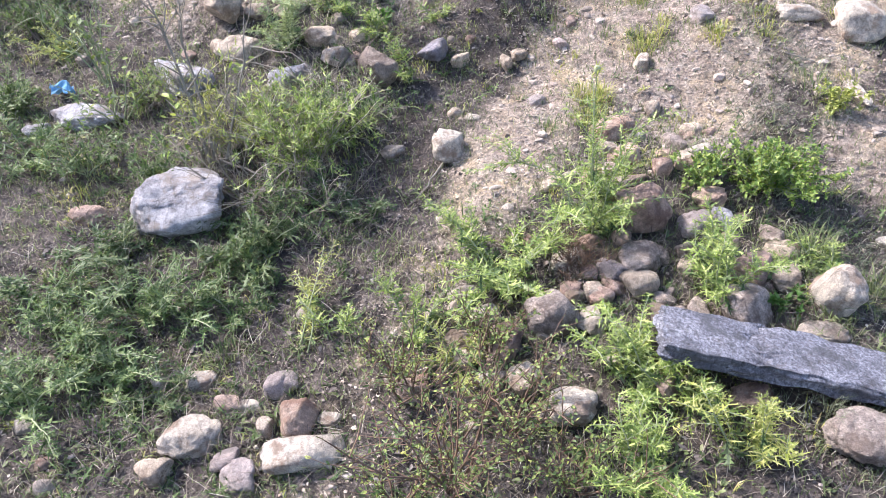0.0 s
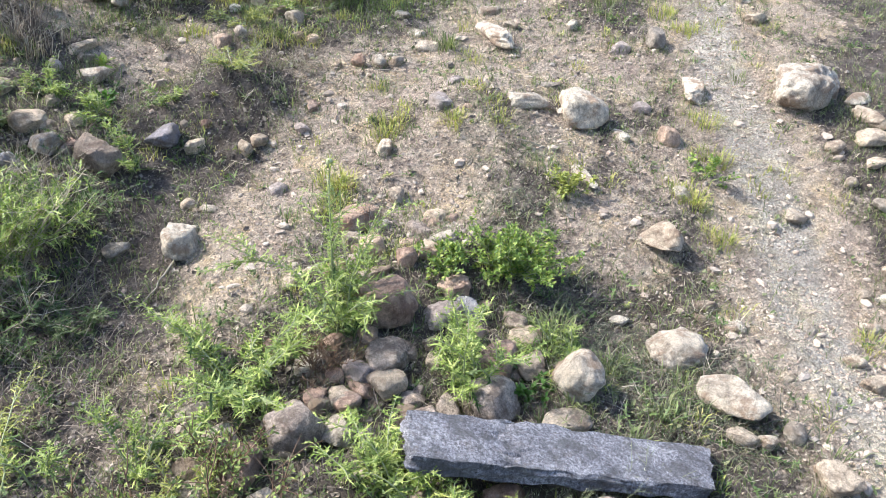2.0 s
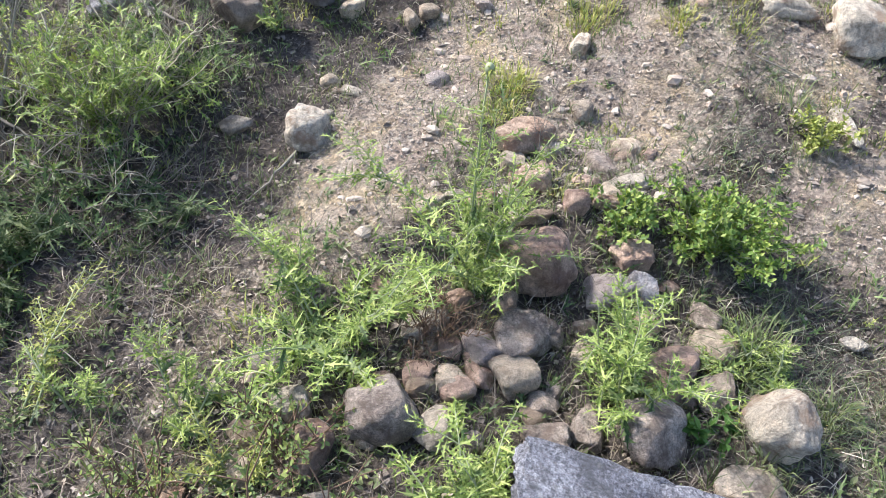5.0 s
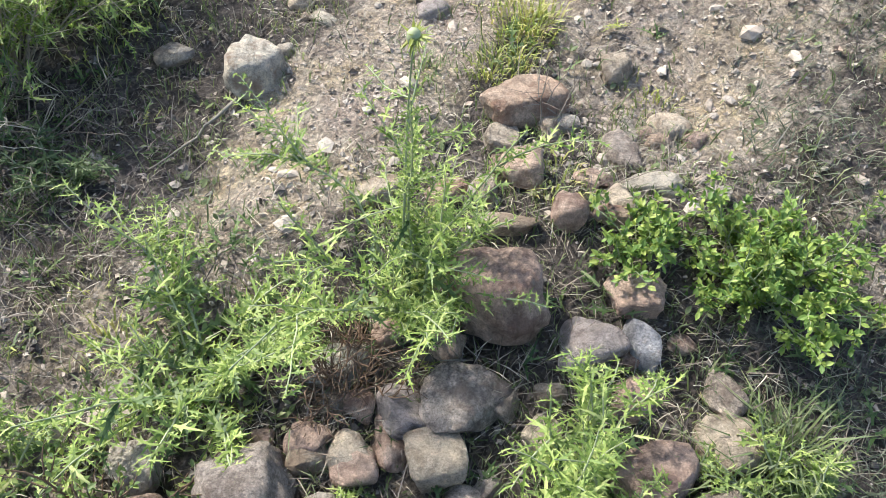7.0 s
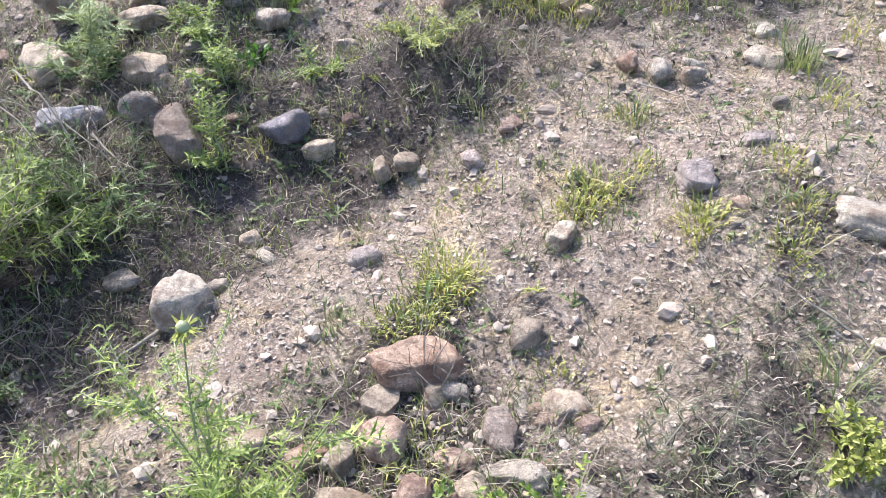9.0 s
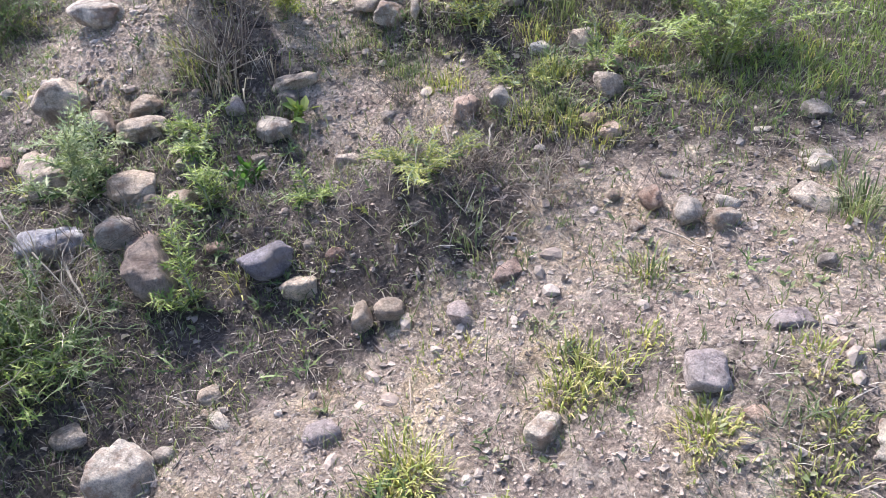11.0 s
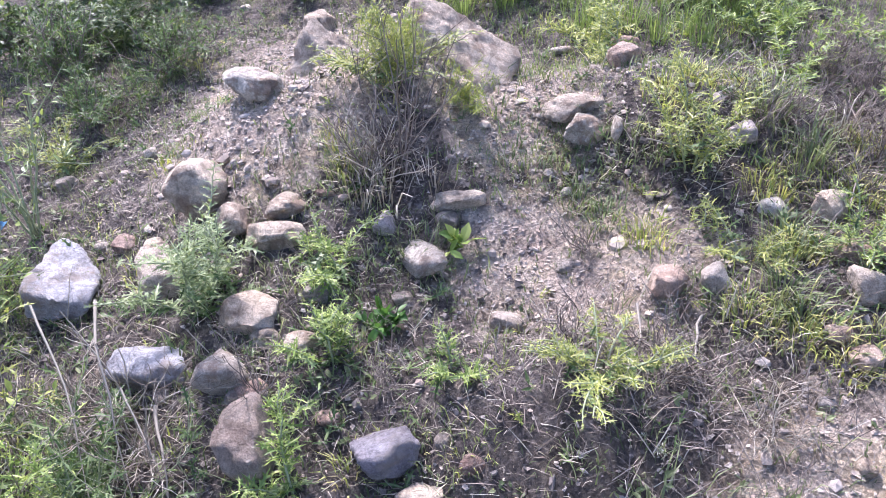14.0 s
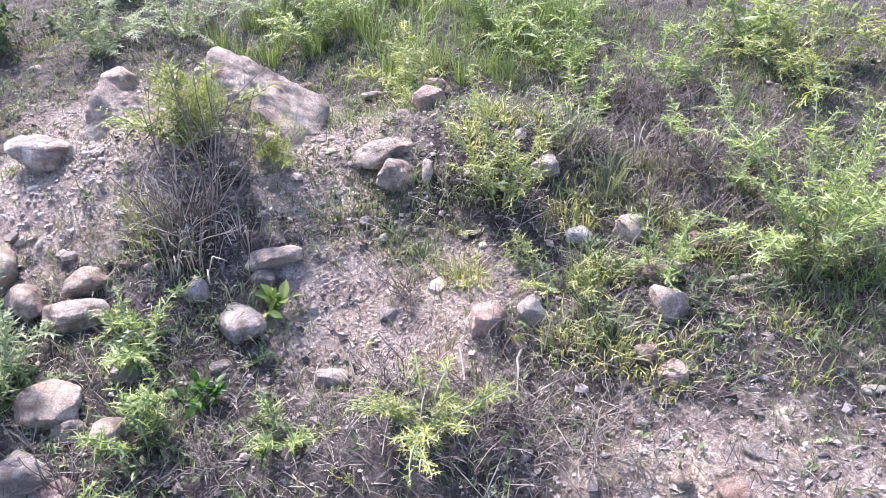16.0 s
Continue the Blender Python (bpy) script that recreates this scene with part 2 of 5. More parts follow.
PEBBLE = gravel_material("pebbles", [(0.25, 0.2, 0.16), (0.38, 0.315, 0.255), (0.45, 0.375, 0.305), (0.34, 0.295, 0.255), (0.5, 0.43, 0.355), (0.38, 0.29, 0.23), (0.47, 0.4, 0.325), (0.3, 0.25, 0.205)])
CLOD = gravel_material("soil_clods", [(0.08, 0.065, 0.056), (0.17, 0.142, 0.123), (0.12, 0.1, 0.088), (0.24, 0.205, 0.178), (0.15, 0.12, 0.1), (0.33, 0.29, 0.255)])
PLASTIC = gravel_material("blue_plastic", [(0.16, 0.34, 0.52), (0.2, 0.4, 0.58)])

# ---- the lie of the land ----
BUMPS = [  # centre x, y, half-widths, height
    (-0.15, 3.05, 0.35, 0.45, -0.135),
    (0.75, 2.55, 0.35, 0.5, -0.041),
    (1.55, 3.6, 0.35, 0.35, 0.130),
    (-0.9, 4.5, 0.6, 0.5, 0.214),
    (0.35, 3.6, 0.45, 0.3, -0.123),
    (1.6, 2.3, 0.5, 0.4, -0.112),
    (2.6, 2.3, 0.5, 0.8, -0.155),
    (0.0, 5.2, 0.5, 0.3, 0.221),
    (-0.9, 2.2, 0.6, 0.6, -0.058),
    (1.05, 3.1, 0.3, 0.25, -0.066),
    (0.15, 4.3, 0.4, 0.25, -0.058),
    (1.3, 1.95, 0.3, 0.3, -0.026),
    (-0.35, 3.75, 0.3, 0.3, 0.056),
    (0.9, 2.68, 0.3, 0.2, 0.088),
    (-0.8, 4.85, 0.35, 0.28, 0.218),
    (0.45, 4.55, 0.28, 0.2, 0.062),
    (0.8, 4.76, 0.25, 0.2, 0.043),
    (-1.2, 4.5, 0.25, 0.22, 0.096),
    (0.35, 4.12, 0.25, 0.2, 0.152),
    (1.25, 2.05, 0.14, 0.16, 0.044),
    (1.5, 1.55, 0.3, 0.22, -0.045),
]


def lattice(x, y, seed):
    """Smooth random heights between -1 and 1 on a unit lattice."""
    xi, yi = np.floor(x).astype(np.int64), np.floor(y).astype(np.int64)
    fx, fy = x - xi, y - yi
    fx, fy = fx * fx * (3 - 2 * fx), fy * fy * (3 - 2 * fy)

    def h(a, b):
        n = (a * 374761393 + b * 668265263 + seed * 974711) & 0x7FFFFFFF
        n = ((n ^ (n >> 13)) * 1274126177) & 0x7FFFFFFF
        return ((n ^ (n >> 16)) & 0xFFFF) / 32767.5 - 1.0

    return (h(xi, yi) * (1 - fx) + h(xi + 1, yi) * fx) * (1 - fy) + (h(xi, yi + 1) * (1 - fx) + h(xi + 1, yi + 1) * fx) * fy


def ground_z(x, y):
    x, y = np.asarray(x, float), np.asarray(y, float)
    ye = np.where(y > 7, 7 + 7 * (1 - np.exp(-(y - 7).clip(0) / 7)), np.where(y < -1, -1 - 4 * (1 - np.exp((y + 1).clip(None, 0) / 4)), y))
    z = -0.112 + 0.034 * 8 * np.tanh(x / 8) + 0.215 * ye
    for cx, cy, sx, sy, h in BUMPS:
        z = z + h * np.exp(-((x - cx) / sx) ** 2 - ((y - cy) / sy) ** 2)
    return z + 0.012 * lattice(x * 4.3, y * 4.3, 1) + 0.007 * lattice(x * 11, y * 11, 2) + 0.006 * lattice(x * 24, y * 24, 3) + 0.004 * lattice(x * 47, y * 47, 4)


def near_line(x, y, pts):
    """Distance in plan to a line through the given places."""
    x, y = np.asarray(x, float), np.asarray(y, float)
    best = np.full(np.shape(x), 99.0)
    for (ax, ay), (bx, by) in zip(pts, pts[1:]):
        t = (((x - ax) * (bx - ax) + (y - ay) * (by - ay)) / ((bx - ax) ** 2 + (by - ay) ** 2)).clip(0, 1)
        best = np.minimum(best, np.hypot(x - ax - t * (bx - ax), y - ay - t * (by - ay)))
    return best


TRACK = [(-0.45, 1.6), (-0.05, 2.35), (0.22, 2.85), (0.48, 3.3), (0.75, 3.75), (1.15, 4.1), (1.6, 4.4), (2.25, 4.9)]
LANE = [(2.1, 1.2), (2.3, 2.1), (2.59, 2.65), (2.77, 3.15), (3.03, 3.9), (3.5, 4.75), (4.0, 6.0)]


def spot(x, y, cx, cy, r):
    return np.exp(-(((x - cx) ** 2 + (y - cy) ** 2) / r ** 2))


def bare_of(x, y):
    """How bare the soil is: trodden track, sandy lane, gravelly mound, worn patches."""
    wob = 0.5 + 0.5 * lattice(np.asarray(x) * 5, np.asarray(y) * 5, 9)
    b = np.exp(-(near_line(x, y, TRACK) / (0.17 + 0.1 * wob)) ** 2) * (0.3 + 0.7 / (1 + np.exp(-(np.asarray(y) - 2.45) * 7)))
    b = np.maximum(b, 1.6 * np.exp(-(near_line(x, y, LANE) / 0.3) ** 2))
    for s in ((1.2, 4.1, 0.45), (1.15, 3.15, 0.3), (-1.1, 4.5, 0.45), (-0.4, 5.0, 0.35), (-0.03, 4.5, 0.28), (1.8, 2.75, 0.3), (1.0, 4.2, 0.3), (2.3, 4.0, 0.5), (-1.5, 4.9, 0.4), (1.65, 3.95, 0.4), (1.25, 3.35, 0.3), (2.0, 4.4, 0.5), (2.25, 3.1, 0.3), (0.85, 3.45, 0.25), (1.75, 3.3, 0.25), (0.2, 4.55, 0.3), (-1.0, 5.2, 0.45), (-1.6, 5.2, 0.45), (3.9, 4.3, 0.35), (3.4, 3.9, 0.3), (4.6, 4.9, 0.4)):
        b = np.maximum(b, 0.85 * spot(x, y, *s))
    return b * (1 - 0.9 * np.maximum(spot(x, y, -0.24, 2.65, 0.3), spot(x, y, -0.28, 3.02, 0.23)))


def lush_of(x, y):
    l = np.maximum(np.maximum(spot(x, y, 1.5, 5.4, 0.6), spot(x, y, 1.35, 5.02, 0.32)), 0.6 * spot(x, y, -0.9, 5.9, 0.6))
    l = np.maximum(l, 0.45 * spot(x, y, 0.6, 6.4, 1.0))
    return np.maximum(l, 0.6 * spot(x, y, 3.3, 5.2, 0.6))


def mesh_object(name, verts, faces, material, parent=None, smooth=False):
    me = bpy.data.meshes.new(name)
    me.from_pydata(verts if isinstance(verts, list) else verts.tolist(), [], faces if isinstance(faces, list) else faces.tolist())
    me.materials.append(material)
    if smooth:
        me.polygons.foreach_set("use_smooth", [True] * len(me.polygons))
    ob = new(name, me)
    ob.parent = parent
    return ob


def spread(lo, hi, step, grow, far):
    """Coordinates at an even step between lo and hi and ever wider beyond."""
    core = list(np.arange(lo, hi + step / 2, step))
    d, s = [], step
    while sum(d) < far:
        s *= grow
        d.append(s)
    c = np.cumsum(d)
    return np.array([lo - v for v in c[::-1]] + core + [hi + v for v in c])


gx, gy = spread(-2.6, 3.6, 0.023, 1.16, 900), spread(1.1, 6.2, 0.023, 1.16, 900)
GX, GY = np.meshgrid(gx, gy)
GZ = ground_z(GX, GY)
nx, ny = len(gx), len(gy)
idx = np.arange(nx * ny).reshape(ny, nx)
quads = np.stack([idx[:-1, :-1], idx[:-1, 1:], idx[1:, 1:], idx[1:, :-1]], -1).reshape(-1, 4)
ground = mesh_object("ground", np.stack([GX, GY, GZ], -1).reshape(-1, 3), quads, SOIL, smooth=True)
tagged(ground, "dry stony hillside soil with a trodden bare track", "ground", kind="structure")
layer = ground.data.attributes.new("bare", 'FLOAT', 'POINT')
layer.data.foreach_set("value", bare_of(GX, GY).astype(np.float32).ravel())

# ---- stones ----
rng = np.random.default_rng(7)


def icosphere(level):
    bm = bmesh.new()
    bmesh.ops.create_icosphere(bm, subdivisions=level, radius=1.0)
    v = np.array([p.co[:] for p in bm.verts])
    f = [[p.index for p in q.verts] for q in bm.faces]
    bm.free()
    return v / np.linalg.norm(v, axis=1)[:, None], f


SMALL = (np.array([(-1, 0, -0.6), (0.2, -0.9, -0.6), (0.9, 0.5, -0.5), (-0.3, 0.9, -0.5), (-0.6, -0.3, 0.6), (0.5, -0.4, 0.7), (0.4, 0.5, 0.55), (-0.4, 0.5, 0.6)]), [(4, 5, 6), (4, 6, 7), (0, 1, 5), (0, 5, 4), (1, 2, 6), (1, 6, 5), (2, 3, 7), (2, 7, 6), (3, 0, 4), (3, 4, 7)])
BALL = {n: icosphere(n) for n in (1, 2, 3, 4, 5)}


def stone_shape(level, form, r):
    """A worn stone of unit half-size: a ball cut by random planes, its edges softened, then chipped and pitted."""
    d, f = BALL[level]
    cuts, soft, lo, hi = {"a": (12, 17.0, 0.5, 0.84), "r": (12, 19.0, 0.5, 0.9), "f": (12, 30.0, 0.6, 0.92), "d": (12, 14.0, 0.7, 0.97), "w": (12, 40.0, 0.7, 0.95)}[form]
    n = r.normal(size=(cuts, 3))
    n /= np.linalg.norm(n, axis=1)[:, None]
    if form in "af":
        n[:2] = (0.1, 0.15, 1), (0.1, -0.2, -1)
        n /= np.linalg.norm(n, axis=1)[:, None]
    far = r.uniform(lo, hi, cuts)
    if form == "a":
        n[:6] = np.array([(1, 0, 0), (-1, 0, 0), (0, 1, 0), (0, -1, 0), (0, 0, 1), (0, 0, -1)]) + r.normal(0, 0.32, (6, 3))
        n[:6] /= np.linalg.norm(n[:6], axis=1)[:, None]
        far[:6], far[6:] = r.uniform(0.56, 0.72, 6), r.uniform(0.7, 0.94, cuts - 6)
    if form == "w":
        n[:4] = (-0.95, -0.1, 0.3), (0.55, -0.25, 0.8), (0.1, -0.85, 0.5), (0.2, 0.8, 0.55)
        n[:4] /= np.linalg.norm(n[:4], axis=1)[:, None]
        far[:4] = 0.6, 0.36, 0.5, 0.5
    near = np.maximum(d @ n.T, 0.02) / far
    rad = (1.0 + (near ** soft).sum(1)) ** (-1 / soft)
    if level > 1:
        o = Vector(r.uniform(-50, 50, 3).tolist())
        rough, chip = {"a": (0.11, 0.08), "r": (0.11, 0.07), "f": (0.1, 0.06), "d": (0.15, 0.1), "w": (0.11, 0.1)}[form]
        ex = np.array([rough * noise.fractal(Vector(p) * 2.3 + o, 0.9, 2.1, 6) - chip * max(0.0, noise.ridged_multi_fractal(Vector(p) * 1.3 + o, 0.8, 2.2, 4, 0.9, 2.0) - 1.1) for p in d])
        rad = rad * (1 + ex)
    v = d * rad[:, None]
    v -= (v.max(0) + v.min(0)) / 2
    return v / np.abs(v).max(0), f


WORDS = {"B": "pale blue-grey", "G": "grey", "W": "pale cream", "T": "tan", "R": "red-brown", "O": "orange-tan", "P": "purple-grey", "D": "speckled granite", "V": "violet-grey", "K": "brown"}
FORMS = {"d": "domed", "w": "wedge-shaped", "a": "angular", "r": "rounded", "f": "flat"}


SKIRT = []


def stone(x, y, z, length, depth, height, turn, kind, form, where="half sunk in dry soil", lean=(0, 0)):
    big = max(length, depth)
    level = 5 if big > 0.28 else 4 if big > 0.11 else 3 if big > 0.05 else 2
    own = np.random.default_rng(int(abs(x) * 7919 + abs(y) * 104729 + 31))
    v, f = stone_shape(level, form, own)
    v = v * np.array([length / 2, depth / 2, height / 2])
    foot = float(ground_z(x, y)) - 0.025 - z
    low = -height / 2
    if low > foot:
        v[:, 2] = np.where(v[:, 2] < 0, v[:, 2] * foot / low, v[:, 2])
    ob = mesh_object("boulder" if big > 0.25 else "rock", v, f, STONE[kind], smooth=True)
    ob.data.set_sharp_from_angle(angle=radians(48))
    ob.matrix_world = pose(x, y, z, lean[0] + own.uniform(-6, 6), lean[1] + own.uniform(-6, 6), turn)
    SKIRT.append((x, y, length / 2, depth / 2, radians(turn)))
    size = "large" if big > 0.25 else "small" if big < 0.07 else "fist-sized" if big < 0.13 else "medium"
    return tagged(ob, f"{size} {FORMS[form]} {WORDS[kind]} stone {where}", "rock", "stones on the slope")


stone(-1.431, 2.867, 0.460, 0.186, 0.112, 0.079, -3, "R", "r")
stone(-1.630, 3.558, 0.619, 0.379, 0.163, 0.115, -18, "B", "r")
stone(-1.845, 3.507, 0.592, 0.129, 0.111, 0.078, 23, "B", "r")
stone(-0.667, 1.623, 0.206, 0.113, 0.109, 0.083, -1, "P", "a")
stone(-1.268, 1.674, 0.194, 0.075, 0.064, 0.045, 5, "G", "r")
stone(-1.299, 1.759, 0.204, 0.057, 0.055, 0.039, -2, "R", "r")
stone(-0.513, 2.245, 0.321, 0.050, 0.067, 0.051, 10, "G", "a")
stone(-1.406, 1.900, 0.235, 0.073, 0.069, 0.052, 13, "G", "a")
stone(-0.135, 1.862, 0.285, 0.112, 0.097, 0.074, 6, "O", "a")
stone(1.317, 1.475, 0.258, 0.147, 0.095, 0.067, -7, "T", "r")
stone(1.167, 1.360, 0.230, 0.073, 0.098, 0.069, -25, "G", "r")
stone(1.295, 1.318, 0.220, 0.107, 0.065, 0.045, -9, "T", "r")
stone(0.823, 2.043, 0.342, 0.129, 0.086, 0.069, -95, "D", "a", "in the stone pile")
stone(1.188, 2.276, 0.364, 0.136, 0.125, 0.095, 5, "T", "a", "in the stone pile")
stone(0.060, 2.224, 0.364, 0.123, 0.073, 0.052, 6, "G", "r", "in the stone pile")
stone(-0.059, 2.142, 0.341, 0.055, 0.074, 0.052, 17, "T", "r", "in the stone pile")
stone(0.999, 3.010, 0.511, 0.123, 0.044, 0.035, -68, "G", "a")
stone(0.970, 3.192, 0.557, 0.078, 0.085, 0.065, 11, "T", "a")
stone(0.444, 2.735, 0.482, 0.117, 0.068, 0.048, 25, "T", "r")
stone(0.537, 2.782, 0.495, 0.085, 0.032, 0.023, 17, "W", "r")
stone(0.115, 3.213, 0.503, 0.063, 0.048, 0.034, 20, "G", "r")
stone(0.188, 3.337, 0.530, 0.087, 0.038, 0.029, -18, "W", "a")
stone(0.141, 3.352, 0.524, 0.038, 0.024, 0.018, 8, "W", "a")
stone(0.484, 3.363, 0.570, 0.096, 0.063, 0.048, 31, "P", "a")
stone(1.451, 3.819, 0.845, 0.111, 0.057, 0.044, 29, "P", "a")
stone(1.253, 4.294, 0.862, 0.074, 0.058, 0.041, 17, "W", "r")
stone(1.034, 4.155, 0.822, 0.052, 0.047, 0.033, -22, "W", "r")
stone(1.942, 3.786, 0.798, 0.139, 0.054, 0.026, -15, "G", "f")
stone(1.792, 3.057, 0.614, 0.216, 0.064, 0.052, -87, "W", "a")
stone(1.639, 3.070, 0.614, 0.045, 0.051, 0.036, -17, "G", "r")
stone(2.212, 2.898, 0.542, 0.089, 0.074, 0.052, -1, "W", "r")
stone(1.755, 1.649, 0.295, 0.058, 0.047, 0.033, -10, "W", "r")
stone(1.862, 1.655, 0.300, 0.069, 0.078, 0.055, -19, "G", "r")
stone(1.958, 2.307, 0.359, 0.104, 0.068, 0.048, -23, "T", "r")
stone(1.902, 2.249, 0.342, 0.059, 0.053, 0.037, -26, "T", "r")
stone(1.985, 2.151, 0.348, 0.081, 0.061, 0.046, -11, "W", "a")
stone(1.606, 2.335, 0.336, 0.080, 0.048, 0.034, -11, "W", "r")
stone(2.290, 2.104, 0.313, 0.075, 0.058, 0.041, -19, "W", "r")
stone(3.300, 3.478, 0.780, 0.381, 0.290, 0.269, -6, "W", "d", "beside the sandy lane")
stone(3.525, 3.326, 0.732, 0.218, 0.089, 0.063, 16, "W", "r")
stone(3.448, 3.162, 0.694, 0.246, 0.105, 0.080, -90, "T", "a")
stone(3.341, 2.992, 0.651, 0.176, 0.118, 0.090, -6, "T", "a")
stone(3.123, 3.007, 0.627, 0.094, 0.087, 0.062, -16, "T", "r")
stone(3.687, 4.583, 1.007, 0.099, 0.070, 0.050, 11, "W", "r")
stone(2.533, 4.113, 0.867, 0.145, 0.084, 0.064, 7, "P", "a")
stone(2.536, 4.853, 1.022, 0.152, 0.068, 0.032, 18, "W", "f")
stone(2.400, 4.448, 0.933, 0.112, 0.070, 0.050, 19, "W", "r")
stone(2.020, 4.495, 0.935, 0.137, 0.097, 0.068, -86, "T", "r")
stone(4.757, 4.750, 1.082, 0.355, 0.145, 0.069, -98, "G", "f")
stone(3.042, 2.783, 0.547, 0.075, 0.061, 0.043, -7, "T", "r")
stone(2.680, 2.700, 0.451, 0.111, 0.096, 0.068, 1, "T", "r")
stone(3.305, 2.753, 0.588, 0.105, 0.090, 0.064, -2, "T", "r")
stone(3.319, 2.671, 0.570, 0.088, 0.100, 0.070, -8, "T", "r")
stone(3.223, 2.835, 0.597, 0.139, 0.085, 0.060, 1, "T", "r")
stone(3.080, 2.602, 0.507, 0.110, 0.086, 0.061, -11, "G", "r")
stone(3.137, 2.511, 0.498, 0.125, 0.090, 0.064, -7, "T", "r")
stone(3.061, 2.421, 0.455, 0.100, 0.073, 0.051, -12, "G", "r")
stone(2.871, 2.262, 0.368, 0.159, 0.099, 0.075, -8, "T", "a")
stone(2.743, 2.187, 0.320, 0.082, 0.067, 0.047, -33, "W", "r")
stone(2.686, 2.243, 0.316, 0.068, 0.053, 0.038, -11, "T", "r")
stone(2.570, 2.073, 0.282, 0.087, 0.060, 0.042, -8, "W", "r")
stone(2.349, 1.916, 0.285, 0.088, 0.056, 0.039, -10, "T", "r")
stone(2.005, 1.888, 0.317, 0.062, 0.053, 0.037, -8, "T", "r")
stone(2.330, 1.784, 0.280, 0.122, 0.070, 0.053, -4, "T", "a")
stone(3.329, 2.825, 0.606, 0.070, 0.074, 0.052, -54, "T", "r")
stone(2.531, 3.457, 0.704, 0.056, 0.054, 0.038, -34, "T", "r")
stone(1.447, 4.562, 0.919, 0.088, 0.037, 0.018, 24, "W", "f")
stone(1.513, 4.109, 0.844, 0.055, 0.046, 0.035, 10, "G", "a")
stone(1.411, 3.532, 0.803, 0.055, 0.048, 0.037, 33, "O", "a")
stone(1.610, 3.789, 0.857, 0.047, 0.041, 0.032, 26, "T", "a")
stone(0.795, 3.292, 0.587, 0.051, 0.036, 0.025, 40, "T", "r")
stone(-0.157, 5.276, 1.243, 0.114, 0.107, 0.082, 53, "O", "a", "sitting loose on bare soil")
stone(0.099, 4.224, 0.802, 0.062, 0.027, 0.019, 30, "T", "r")
stone(0.816, 5.050, 1.025, 0.117, 0.058, 0.043, -78, "R", "r")
stone(0.944, 4.915, 0.999, 0.037, 0.025, 0.019, 36, "W", "a")
stone(0.973, 4.944, 0.999, 0.037, 0.022, 0.017, 36, "W", "a")
stone(0.991, 4.895, 0.992, 0.040, 0.028, 0.021, 26, "G", "a")
stone(0.094, 4.528, 0.872, 0.073, 0.063, 0.030, 44, "G", "f")
stone(-0.730, 5.080, 1.150, 0.480, 0.500, 0.500, 22, "T", "w", "jutting from the gravel mound")
stone(-1.060, 4.800, 1.140, 0.340, 0.300, 0.320, 15, "T", "w", "jutting from the gravel mound")
stone(-0.639, 4.319, 0.955, 0.073, 0.034, 0.016, 32, "R", "f")
stone(-2.428, 5.675, 1.030, 0.193, 0.059, 0.028, 35, "G", "f")
stone(-2.412, 5.518, 1.000, 0.070, 0.063, 0.045, 45, "G", "r")
stone(-1.266, 3.903, 0.723, 0.049, 0.046, 0.032, 56, "G", "r")
stone(-0.225, 4.184, 0.811, 0.062, 0.042, 0.032, 54, "T", "a")
stone(-0.131, 3.789, 0.704, 0.064, 0.052, 0.039, 42, "O", "a")
stone(0.139, 3.897, 0.717, 0.046, 0.047, 0.036, 48, "G", "a")
stone(0.233, 3.884, 0.716, 0.068, 0.054, 0.041, 47, "R", "a")
stone(-1.027, 3.948, 0.775, 0.087, 0.088, 0.067, 39, "T", "a")
stone(-0.924, 3.890, 0.760, 0.240, 0.140, 0.140, -26, "T", "a")
stone(-0.826, 4.009, 0.808, 0.033, 0.036, 0.025, 50, "W", "r")
stone(-0.579, 4.882, 1.174, 0.158, 0.079, 0.038, -7, "T", "f")
stone(-1.802, 5.456, 1.023, 0.203, 0.162, 0.130, 115, "T", "a")
stone(-0.593, 5.645, 1.094, 0.097, 0.048, 0.034, 49, "W", "r")
stone(0.016, 6.189, 1.224, 0.071, 0.048, 0.034, 40, "W", "r")
stone(0.714, 4.313, 0.848, 0.035, 0.021, 0.016, 51, "W", "a")
stone(0.829, 4.389, 0.865, 0.048, 0.034, 0.024, 47, "G", "r")
stone(0.943, 4.265, 0.840, 0.040, 0.048, 0.037, 43, "T", "a")
stone(1.170, 4.365, 0.866, 0.047, 0.020, 0.014, 34, "W", "r")
stone(1.089, 4.390, 0.872, 0.094, 0.046, 0.022, -2, "G", "f")
stone(1.293, 4.651, 0.934, 0.066, 0.030, 0.014, 30, "W", "f")
stone(0.753, 3.001, 0.561, 0.208, 0.127, 0.089, 42, "O", "a", "at the top of the stone pile")
stone(1.099, 3.024, 0.522, 0.119, 0.104, 0.052, 8, "T", "f", "sitting loose on bare soil")
stone(1.155, 2.980, 0.526, 0.066, 0.044, 0.031, 34, "R", "a", "at the top of the stone pile")
stone(0.760, 2.776, 0.551, 0.099, 0.103, 0.093, 13, "O", "a", "at the top of the stone pile")
stone(0.689, 2.721, 0.529, 0.055, 0.073, 0.058, 10, "T", "a", "at the top of the stone pile")
stone(0.915, 2.782, 0.545, 0.092, 0.059, 0.035, 13, "R", "r", "at the top of the stone pile")
stone(1.036, 2.791, 0.541, 0.146, 0.072, 0.043, 5, "W", "r", "at the top of the stone pile")
stone(0.863, 2.676, 0.551, 0.079, 0.083, 0.074, 10, "R", "a", "at the top of the stone pile")
stone(0.956, 2.684, 0.547, 0.089, 0.063, 0.044, 10, "O", "a", "at the top of the stone pile")
